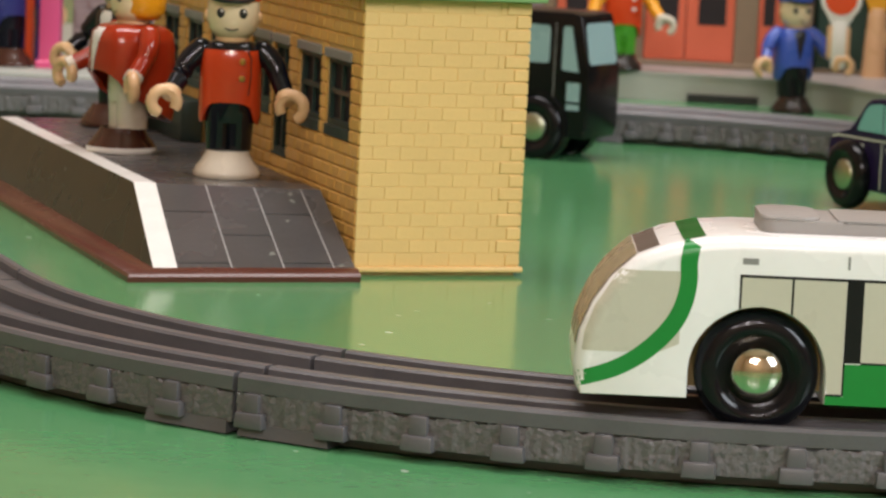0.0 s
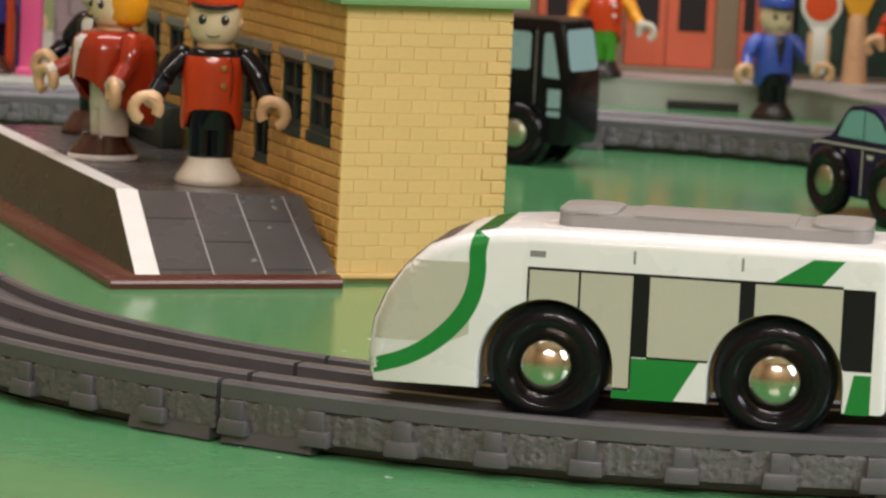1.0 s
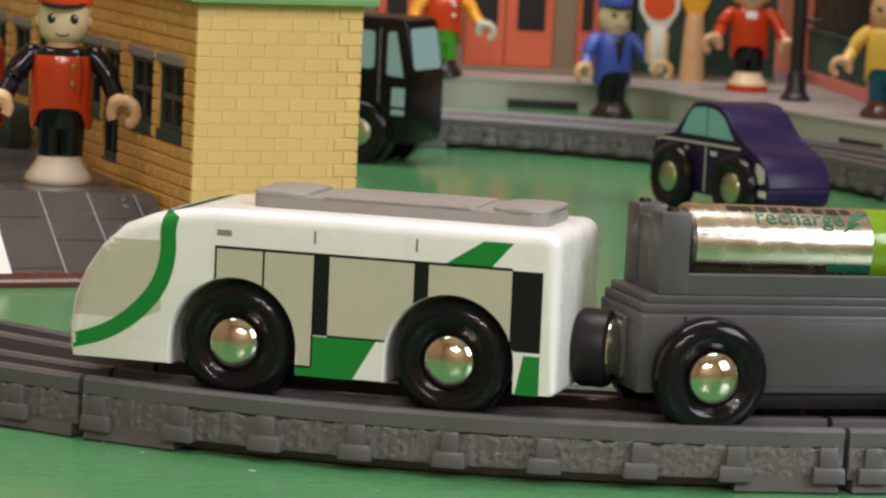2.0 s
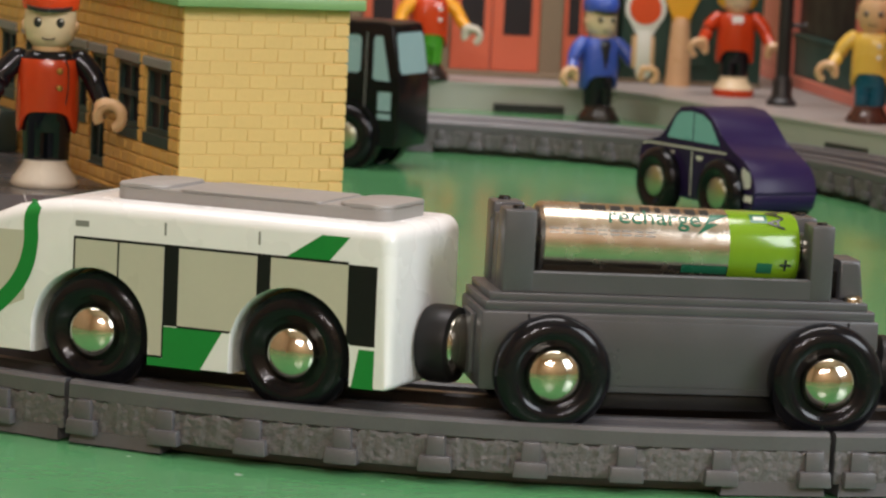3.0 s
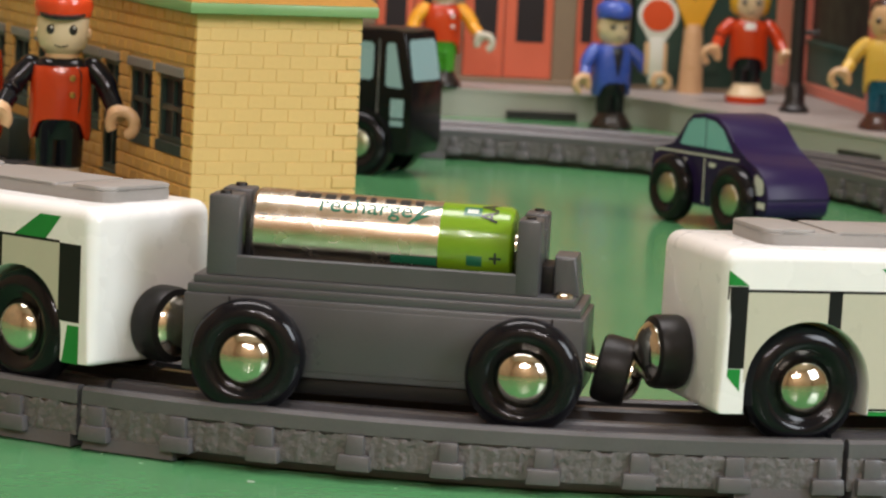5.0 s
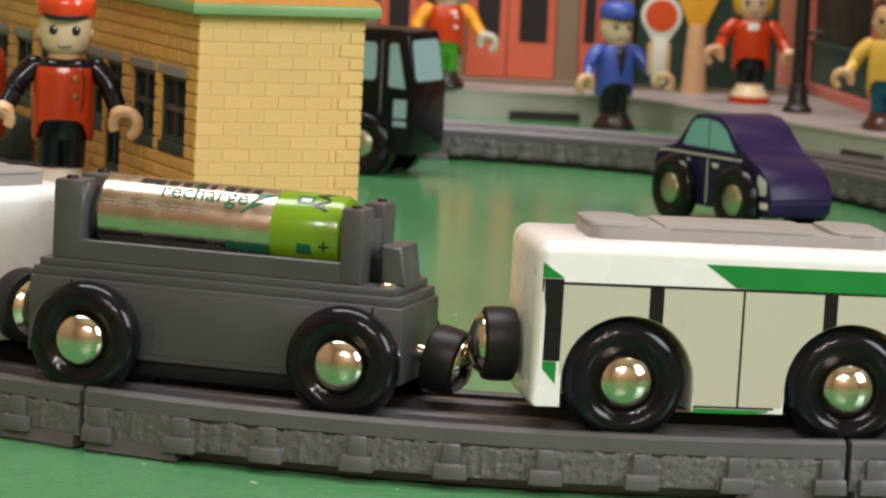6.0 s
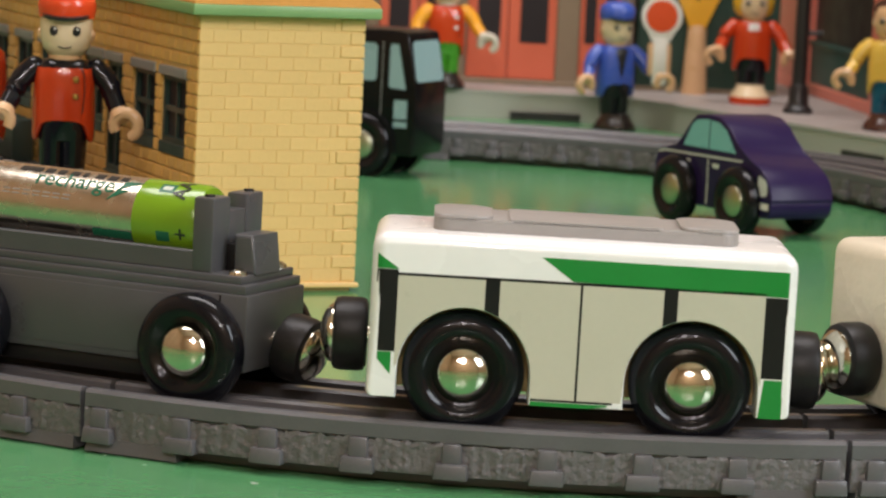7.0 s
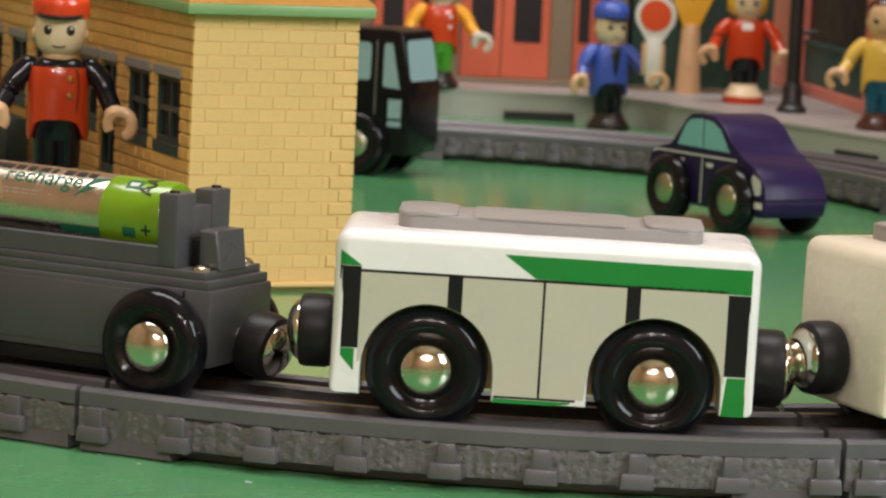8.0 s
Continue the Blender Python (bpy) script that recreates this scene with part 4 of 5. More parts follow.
    rect("window_line", 5.0, 5.35, 17, 23, BLACK_PAINT, root, AX)
    rect("window_pane", 14.9, 23.6, 22, 37.2, PANE_GREY, root, AX, "grey-beige painted window")
    rect("door", 5.35, 14.5, 17.3, 37.2, PANE_GREY, root, AX, "grey-beige painted door")
    rect("window_pane", -13.4, 2.3, 23.1, 37.2, PANE_GREY, root, AX, "grey-beige painted window")
    rect("window_pane", -31.3, -16.1, 21, 37.2, PANE_GREY, root, AX, "grey-beige painted window")
    decal("green_panel", [(-6.8, 22.7), (5.0, 22.7)], [(-6.8, 22.7), (-2.6, 15.4), (5.0, 15.4)], LIVERY_GREEN, root, y, AX, "green painted skirt panel")
    decal("green_panel", [(5.0, 16.9), (8.6, 16.9)], [(5.0, 15.4), (8.6, 15.4)], LIVERY_GREEN, root, y, AX, "green painted skirt panel")
    decal("green_flash", [(-31.4, 42.1), (-26.0, 42.1), (-19.2, 37.7)], [(-31.4, 42.1), (-27.6, 37.7), (-19.2, 37.7)], LIVERY_GREEN, root, y, AX, "green painted flash")
    decal("green_flash", [(-36.9, 22.4), (-33.9, 22.4), (-32.6, 15.4)], [(-36.9, 15.4), (-32.6, 15.4)], LIVERY_GREEN, root, y, AX, "green painted flash")
    rect("vent_mark", 20.9, 23.7, 39.5, 40.6, MARK_GREY, root, AX, "grey painted vent")
    rect("seam_mark", 5.0, 5.4, 39.3, 41.6, MARK_GREY, root, AX)
    rect("seam_mark", -13.9, -13.5, 39.3, 41.6, MARK_GREY, root, AX)
    hug(root, outline, 2.6)
    for ob in root.children:
        for v in ob.data.vertices:
            if v.co.x > 26 * MM:
                v.co.x = 26 * MM + (v.co.x - 26 * MM) * 1.06
            if v.co.y < -10 * MM:
                v.co.y += 1.6 * MM
    roof_unit(root, -35.3, 20.2, 44.4)
    part("tail_block", box(rear - 1.2, rear + .2, -9, -5, 22, 26, .4), WOOD, root)
    coupling(root, rear + .7, -1, 22.4)
    ws = [wheel(root, x, s, 16.3) for x in AX for s in (1, -1)]
    return root, ws


def coach(kind="tail"):
    root = thing("passenger_car", Matrix(), "white and green wooden toy coach with painted windows", "toy train", "coaches of the train")
    f, r = 37.2, -38.0
    outline = corner(f - 1.2, 16.5, 1.2, -90, 0) + corner(f - 2.8, 41.9, 2.8, 0, 90) + corner(r + 2.8, 41.9, 2.8, 90, 180) + corner(r + 1.2, 16.5, 1.2, 180, 270)
    body_shell(outline, AX, root, WHITE_PAINT if kind == "tail" else IVORY, 2.2)
    part("chassis", box(r + 4, f - 4, -9, 9, 16.5, 33, 0), WOOD, root, "bare wood inside the wheel arches")
    y = HW + .06
    if kind == "tail":
        rect("black_pillar", 32.4, 36.2, 23.6, 38.2, BLACK_PAINT, root, AX, "black painted pillar")
        rect("black_pillar", -36.4, -32.4, 22.5, 37.0, BLACK_PAINT, root, AX, "black painted pillar")
        rect("black_pillar", 14.4, 17.0, 28, 37.6, BLACK_PAINT, root, AX, "black painted pillar")
        rect("black_pillar", -17.0, -14.5, 28, 37.2, BLACK_PAINT, root, AX, "black painted pillar")
        rect("window_line", -32.4, 32.4, 37.2, 37.7, BLACK_PAINT, root, AX)
        rect("window_line", -.2, .25, 16.6, 37.2, BLACK_PAINT, root, AX)
        rect("window_line", -6.5, 8.4, 16.2, 16.6, BLACK_PAINT, root, AX)
        rect("window_pane", 17.0, 32.4, 21, 37.2, PANE_GREY, root, AX, "grey-beige painted window")
        rect("door", .25, 14.4, 16.6, 37.2, PANE_GREY, root, AX, "grey-beige painted door")
        rect("door", -14.5, -.2, 16.6, 37.2, PANE_GREY, root, AX, "grey-beige painted door")
        rect("window_pane", -32.4, -17.0, 21, 37.2, PANE_GREY, root, AX, "grey-beige painted window")
        decal("green_band", [(-36.4, 41.6), (7.3, 41.8)], [(-36.4, 37.1), (1.6, 37.8), (7.3, 41.8)], LIVERY_GREEN, root, y, AX, "green painted band")
        decal("green_flash", [(32.4, 38.4), (36.2, 41.0)], [(32.4, 38.3), (36.2, 38.3)], LIVERY_GREEN, root, y, AX, "green painted corner")
        decal("green_flash", [(33.0, 23.5), (36.2, 23.5)], [(33.0, 19.5), (36.2, 23.0)], LIVERY_GREEN, root, y, AX, "green painted corner")
        decal("green_band", [(-5.6, 16.1), (8.4, 16.1)], [(-5.6, 15.8), (-2, 15.35), (8.4, 15.35)], LIVERY_GREEN, root, y, AX, "green painted sill")
        decal("green_flash", [(-36.4, 22.3), (-33.0, 22.3), (-32.3, 15.4)], [(-36.4, 15.4), (-32.3, 15.4)], LIVERY_GREEN, root, y, AX, "green painted flash")
    hug(root, outline, 2.2)
    for ob in root.children:
        for v in ob.data.vertices:
            if v.co.y < -10 * MM:
                v.co.y += 2.2 * MM
    roof_unit(root, -27.8, 26.8, 44.7)
    coupling(root, f - .3, 1, 23.9, size=.95)
    coupling(root, r + .8, -1, 22.0)
    ws = [wheel(root, x, s, 16.3) for x in AX for s in (1, -1)]
    return root, ws


BAX = (25.0, -25.0)


def battery_car():
    root = thing("battery_car", Matrix(), "dark grey plastic toy battery wagon with open cradle on the track", "toy train")
    f, r = 37.6, -35.0
    z1 = 30.4
    part("body", box(r, f, -11.2, 11.2, 16.2, z1, .5), BATTERY_BODY, root, "dark grey moulded body")
    part("skirt", box(r + 9, f - 9, -10.2, 10.2, 13.2, 16.3, .4), MAGNET, root, "black underside")
    # stepped shoulder between the body and the cradle
    part("ledge", box(r + .7, f - .5, -10.7, 10.7, z1 - .1, z1 + 1.7, .3), BATTERY_BODY, root)
    zf = z1 + 3.2
    part("ledge", box(r + 2.0, f - 1.4, -10.1, 10.1, z1 + 1.6, zf, .3), BATTERY_BODY, root)
    part("motor_panel", box(-24, 27, -11.35, 11.35, 17.5, z1 - 1.2, .15), BATTERY_BODY, root)
    for x in (r + 5.5, f - 8.6):
        part("body_seam", box(x, x + .35, 11.05, 11.28, 18, z1 - .3), MAGNET, root)
    x0, x1 = -26.2, 34.0
    bm = bmesh.new()
    for q in (-1, 1):
        a, b = sorted((q * 7.8, q * 9.4))
        add_box(bm, x0, x1, a, b, zf - .1, 37.4, .25, 1)
    add_box(bm, x0, x1, -7.8, 7.8, zf - .1, zf + .5)
    part("cradle", bm, BATTERY_BODY, root, "open battery cradle")
    for y0, y1 in ((3.0, 9.5), (-9.5, -3.0)):
        part("end_post", box(28.3, 34.1, y0, y1, zf, 48.3, .5), BATTERY_BODY, root, "upright end of the cradle")
        part("end_post", box(-26.3, -22.0, y0, y1, zf, 47.3, .5), BATTERY_BODY, root, "upright end of the cradle")
    part("contact_web", box(30.2, 33.9, -3.0, 3.0, zf, 46.6, .2), BATTERY_BODY, root)
    part("contact_web", box(-26.1, -22.6, -3.0, 3.0, zf, 44.6, .2), BATTERY_BODY, root)
    part("switch_block", prism([(-33.4, zf - .1), (-28.6, zf - .1), (-28.6, 40.7), (-32.5, 40.7)], -4.4, 5.6, .7, 3), BATTERY_BODY, root, "grey switch block")
    part("wedge", box(-28.7, -26.0, -7, 4, zf, 38.6, .3), MAGNET, root)
    for y in (7.6, -7.6):
        part("screw", lathe([(0, 0), (1.8, 0), (1.7, .6), (1.0, 1.1), (0, 1.2)], mpose(0, 0, 0), 16), CHROME, root, "small steel screw", at(-30.8, y, zf))
    for y in (7.4, -7.4):
        part("screw", lathe([(0, 0), (1.2, 0), (1.0, .7), (0, .8)], mpose(0, 0, 0), 14), MAGNET, root, "", at(31.4, y, 48.2))
        part("screw", lathe([(0, 0), (1.0, 0), (.9, .5), (0, .6)], mpose(0, 0, 0), 14), MAGNET, root, "", at(-24.2, y, 47.2))
    part("hitch", box(f - .2, f + 1.0, -5, 5, 18, 29, .4), BATTERY_BODY, root)
    coupling(root, r - 1.2, -1, 20.9, tilt=-12, size=.88)
    ws = [wheel(root, x, s, 16.8, z=19.8, r=10.5, width=5.4) for x in BAX for s in (1, -1)]
    for x in BAX:
        part("axle", lathe([(0, -14), (1.3, -14), (1.3, 14), (0, 14)], mpose(x, 0, 19.8, 90, 0, 0), 10), CHROME, root)
    return root, ws


def battery():
    """A cell whose sleeve is silver foil with a lime end; it rides in the cradle."""
    R, zc = 7.1, 41.6
    root = thing("battery_cell", Matrix(), "silver and lime green rechargeable battery lying in the grey cradle", "battery")
    turn = mpose(0, 0, zc, 0, 90, 0)
    part("sleeve", lathe([(0, -7.6), (R - .02, -7.6), (R, -7.5), (R, 26.2), (R - .5, 26.9), (R - 1.6, 27.2), (0, 27.2)], turn, 48), FOIL, root, "crinkled silver foil sleeve")
    part("lime_end", lathe([(0, -21.0), (R - 1.4, -21.0), (R - .4, -20.6), (R + .03, -19.8), (R + .03, -7.55), (0, -7.55)], turn, 48), LIME, root, "lime green printed end")
    part("terminal", lathe([(0, -22.2), (2.6, -22.2), (2.7, -20.9), (0, -20.9)], turn, 20), CHROME, root, "steel terminal")

    def bend(x0, deg, rad, flip=1):
        def f(u, v):
            a = radians(deg) + v / rad
            return Vector((x0 - u, rad * math.cos(a), zc + rad * math.sin(a)))
        return f

    part("lettering", letters("recharge", 4.9, INK_GREEN, bend(6.2, 38, R + .08)), INK_GREEN, root, "green printed word", smooth=0)

    def bar(name, x0, x1, d0, d1, material, rad=R + .05, n=6):
        bm = bmesh.new()
        prev = None
        for k in range(n + 1):
            a = radians(d0 + (d1 - d0) * k / n)
            cur = [bm.verts.new((x, rad * math.cos(a), zc + rad * math.sin(a))) for x in (x0, x1)]
            if prev:
                bm.faces.new((prev[0], prev[1], cur[1], cur[0]))
            prev = cur
        return part(name, bm, material, root, smooth=60)

    # the maker's mark as plain slanted bars
    for k, w in enumerate((2.6, 1.9, 1.9, 1.6, 1.9, 1.0, 1.9, 1.9, 1.6)):
        x = 19.5 - 2.75 * k
        bar("mark_bar", x, x - w, 62, 77, INK_BLACK)
    bm = bmesh.new()
    for tri in (((-1.4, 24), (-3.4, 44), (-5.6, 44)), ((-3.0, 42), (-4.2, 62), (-8.0, 64))):
        bm.faces.new([bm.verts.new((x, dg, 0)) for x, dg in tri])
    bmesh.ops.subdivide_edges(bm, edges=bm.edges[:], cuts=6, use_grid_fill=True)
    for v in bm.verts:
        a = radians(v.co.y)
        v.co = Vector((v.co.x, (R + .09) * math.cos(a), zc + (R + .09) * math.sin(a)))
    part("flash_mark", bm, INK_GREEN, root, smooth=0)
    for k in range(2):
        for j in range(9):
            bar("print_bar", 25.5 - 2.2 * j, 25.5 - 2.2 * j - 1.7, 24 - 6 * k, 25.6 - 6 * k, MARK_GREY)
    part("lettering", letters("AA", 4.4, INK_BLACK, lambda u, v: bend(-17.8, 62, R + .17)(-v, u)), INK_BLACK, root, "black printed letters", smooth=0)
    part("lettering", letters("+", 4.4, INK_BLACK, bend(-18.0, -26, R + .13)), INK_BLACK, root, "black printed plus sign", smooth=0)
    bar("print_box", -11.6, -14.8, 50, 70, INK_GREEN, R + .07)
    bar("print_box", -12.2, -14.2, 55, 64, INK_PALE, R + .1)
    bar("print_box", -12.8, -15.6, -28, -12, INK_GREEN, R + .07)
    bar("print_stripe", 1, -7.4, -34, -20, INK_GREEN, R + .05)
    return root


# ---------- road vehicles ----------
def toy_car():
    root = thing("toy_car", pose(.0895, 1.0140, 0, 0, 0, -60), "purple wooden toy car with black sides and turquoise windows", "toy car")
    prof = [(-29, 6.5), (-31, 10), (-31.3, 18), (-30, 21.5), (-27, 22.8), (-19, 24.0), (-15.5, 27.5), (-12, 32.6), (-9, 34.6), (-3, 35.3), (4, 34.8), (9, 32.4), (13.5, 28), (17, 24.9), (21, 23.4), (26, 21.6), (29.6, 19.2), (32, 16), (33.0, 12.4), (32.4, 11.6), (32.8, 10.6), (32.2, 8), (30.6, 6.5)]
    part("body", prism(prof, -11.5, 11.5, .5, 2), PURPLE, root, "purple painted wooden body")
    for s in (-1, 1):
        yy = s * 11.55
        lower = [(x, z) for x, z in ((-30.5, 7), (31.8, 7))]
        top = [(-30.6, 18), (-29.5, 21.1), (-26.6, 22.4), (-18.6, 23.6), (-15, 27.2), (-11.6, 32.1), (-8.8, 34.0), (-3, 34.7), (3.8, 34.2), (8.6, 31.9), (13.1, 27.5), (16.7, 24.4), (20.8, 22.9), (25.6, 21.2), (29.2, 18.8), (31.4, 15.9)]
        side = decal("side_panel", top, [(-30.6, 7), (31.8, 7)], CAR_SIDE, root, yy if s > 0 else yy + .1, (), "black painted side", thick=.1)
        y2 = yy + s * .06
        decal("side_window", [(-15.2, 25.2), (-11.2, 31.4), (-8.6, 33.1), (-3.3, 33.7), (-1.6, 33.7)], [(-15.2, 24.6), (-1.6, 24.6)], CAR_GLASS, side, y2, (), "turquoise painted window", thick=.06)
        decal("side_window", [(-1.1, 33.6), (3.4, 33.2), (7.8, 31.1), (13.2, 24.7)], [(-1.1, 24.6), (13.2, 24.6)], CAR_GLASS, side, y2, (), "turquoise painted window", thick=.06)
        decal("trim_line", [(-29.0, 21.6), (-26, 22.4), (17, 22.9)], [(-29.0, 20.9), (-26, 21.7), (17, 22.2)], SILVER_PAINT, side, y2, (), thick=.06)
        decal("door_line", [(-1.7, 21.6), (-1.1, 21.6)], [(-1.7, 7.5), (-1.1, 7.5)], SILVER_PAINT, side, y2, (), thick=.06)
        decal("door_handle", [(.8, 20.4), (4.8, 20.4)], [(.8, 20.2), (1.4, 19), (4.2, 19), (4.8, 20.2)], SILVER_PAINT, side, y2, (), thick=.06)
        decal("door_handle", [(-15, 20.6), (-11, 20.6)], [(-15, 20.4), (-14.4, 19.2), (-11.6, 19.2), (-11, 20.4)], SILVER_PAINT, side, y2, (), thick=.06)
        decal("headlight", [(25.6, 18.6), (26.4, 19.4), (29.8, 18.0), (30.6, 16.4)], [(25.6, 14), (26.4, 13.2), (29.6, 13.2), (30.6, 14)], SILVER_PAINT, side, y2, (), "pale painted headlight", thick=.06)
        decal("indicator", [(26, 11.2), (31.6, 11.2)], [(26, 9.2), (31.6, 9.2)], WHITE_LINE, side, y2, (), "white painted indicator", thick=.06)
    for x in (-17.3, 17.0):
        for s in (-1, 1):
            wheel(root, x, s, 15.6, z=10.6, hub=BRASS_GREY, r=10.6, width=5.4, cap=4.9, dome_rise=.3)
    return root


def toy_truck():
    root = thing("toy_truck", pose(-.0265, 1.1325, 0, 0, 0, -24), "black wooden toy truck with pale blue-grey windows", "toy truck")
    prof = [(-62, 8), (-62, 50), (12, 50.8), (15.5, 50), (16.2, 48.5), (19.2, 31), (19.6, 12), (18.4, 8)]
    part("body", prism(prof, -12.5, 12.5, .8, 2), TRUCK_BLACK, root, "black painted wooden body")
    for s in (-1, 1):
        yy = s * 12.55
        q = yy + (0 if s > 0 else .08)
        decal("side_window", [(-11, 44.8), (-10.2, 46), (3.4, 46), (4.4, 45)], [(-11, 33.8), (-10.2, 33), (3.4, 33), (4.4, 34)], TRUCK_GLASS, root, yy, (), "blue-grey painted side window", thick=.08)
        decal("quarter_window", [(9.2, 45), (9.8, 46), (12.4, 46), (15.6, 31)], [(9.2, 31.8), (9.8, 31), (15.6, 30.6)], TRUCK_GLASS, root, yy, (), "blue-grey painted quarter window", thick=.08)
        decal("marker", [(11.4, 27), (16.4, 27)], [(11.4, 20.5), (16.4, 20.5)], TRUCK_GLASS, root, yy, (), thick=.08)
        decal("marker", [(11.4, 19.6), (16.4, 19.6)], [(11.4, 17.6), (16.4, 17.6)], TRUCK_GLASS, root, yy, (), thick=.08)
        decal("door_line", [(6.3, 47), (6.6, 47)], [(6.3, 19), (6.6, 19)], MARK_GREY, root, yy, (), thick=.05)
    bm = bmesh.new()
    d = Vector((3.0, 0, -17.5)).normalized()
    p0 = Vector((16.45, 0, 47.2))
    pts = [p0 + d * t + Vector((.08, y, 0)) for t, y in ((0, -10.6), (0, 10.6), (14.2, 11.2), (14.2, -11.2))]
    vs = [bm.verts.new(p) for p in pts]
    bm.faces.new(vs)
    r = bmesh.ops.bevel(bm, geom=vs, offset=1.0, segments=3, affect="VERTICES")
    bmesh.ops.solidify(bm, geom=bm.faces[:], thickness=.1)
    part("windscreen", bm, TRUCK_GLASS, root, "blue-grey painted windscreen", smooth=0)
    for x in (0, -44):
        for s in (-1, 1):
            wheel(root, x, s, 15.0, z=11, hub=BRASS_GREY, r=11, width=5.6, cap=4.8, dome_rise=.3)
    for s in (-1, 1):
        part("fender", lathe([(11.4, -2.4), (12.4, -2.4), (12.6, 0), (12.4, 2.4), (11.4, 2.4)], mpose(0, s * 11.6, 11, 90, 0, 0), 40), TRUCK_BLACK, root)
    return root


# ---------- background ----------
FACE_Y = 1434.0


def pavements():
    bm = bmesh.new()
    pts = [(-130, 1391), (75, 1392), (300, 1001), (460, 1100), (300, 1640), (-130, 1640)]
    lo = [bm.verts.new((x, y, 0)) for x, y in pts]
    hi = [bm.verts.new((x, y, 12)) for x, y in pts]
    bm.faces.new(lo[::-1])
    t = bm.faces.new(hi)
    t.material_index = 1
    n = len(pts)
    for i in range(n):
        bm.faces.new((lo[i], lo[(i + 1) % n], hi[(i + 1) % n], hi[i]))
    es = [bm.edges.get((hi[i], hi[(i + 1) % n])) for i in range(n)]
    bmesh.ops.bevel(bm, geom=es, offset=1.2, segments=3, affect="EDGES")
    p = tagged(part("pavement", bm, [KERB, PAVING], smooth=22), "grey plastic pavement slab with a raised kerb edge", "pavement", kind="structure")
    part("slot", box(23, 53, 1390.6, 1395, .3, 3.6), DARK, p, "dark slot in the kerb")
    c = Vector((156.5, 1250.2, 0))
    part("slot", box(-13.5, 13.5, -.5, 2, .6, 5.0), DARK, p, "dark slot in the kerb", at(c.x, c.y, 0, 0, 0, -59.8))
    bm = box(-420, -150, 1219, 1500, 0, 12, 1.2, 3)
    tagged(part("pavement_west", bm, KERB), "grey plastic pavement slab beyond the rear track", "pavement", kind="structure")


def wall_panel(name, parent, x0, x1, z0, z1, y0, y1, material, label="", bevel=.3):
    return part(name, box(x0, x1, y0, y1, z0, z1, bevel, 1), material, parent, label)


def shop_red():
    """Shop with double doors; local x along the front, y to the back."""
    root = thing("red_shop", at(0, FACE_Y, 12), "toy shop front with salmon red doors and brown pillars", "toy building")
    wall_panel("shop_wall", root, -92, 76, 0, 105, 4, 60, MAUVE, "grey plastic wall behind the doors")
    part("shop_roof", prism([(-96, 105), (80, 105), (80, 108), (-8, 128), (-96, 108)], -2, 62), SHOP_STONE, root)

    def leaf(x0, x1, zs, label):
        door = part("door", box(x0, x1, 0, 3.9, 2.6, 66, .3, 1), SHOP_RED, root, label)
        for a, b in zs:
            part("pane", box(x0 + (x1 - x0) * .24, x1 - (x1 - x0) * .18, -.25, .5, a, b, .1, 1), SHOP_GLASS, door, "dark door pane")
        return door

    for x0, x1 in ((3.3, 20.9), (21.3, 42.2)):
        leaf(x0, x1, ((18.5, 60),), "salmon red panelled door")
    for x0, x1 in ((52.5, 61.0), (61.4, 69.8)):
        leaf(x0, x1, ((19.5, 60),), "salmon red panelled door")
    for x0, x1 in ((-35, -19), (-18.5, -2.7)):
        leaf(x0, x1, ((18.5, 60),), "salmon red panelled door")
    for x in (-2.5, 42.3, 69.9, -41):
        part("pillar", box(x, x + (10.0 if x == 42.3 else 5.4), -1.0, 3.9, 0, 80, .5, 1), SHOP_STONE, root, "brown stone pillar")
    part("door_step", box(-46, 76, -2.4, 3.9, 0, 2.3, .4, 1), SHOP_STONE, root, "grey-brown door step")
    part("lintel", box(-46, 76, -1.5, 3.9, 80.1, 90, .5, 1), SHOP_RED, root)


def shop_green():
    """Dark green corner wall behind the signs."""
    root = thing("green_corner_shop", at(100, 1439, 12, 0, 0, 0), "dark green toy building side behind the signs", "toy building")
    part("wall", box(-22, 40, 0, 40, 0, 100, .4, 1), SHOP_GREEN, root, "dark green panelled wall")
    part("roof", prism([(-24, 100), (42, 100), (42, 103), (9, 118), (-24, 103)], -2, 42), SHOP_STONE, root)
    part("base_strip", box(-22.4, 40.4, -.8, -.05, 0, 2, .2, 1), SHOP_STONE, root)
    for x in (-12, 5, 22):
        part("panel", box(x, x + 12, -.5, .3, 8, 46, .3, 1), SHOP_GREEN, root, "raised dark green panel")


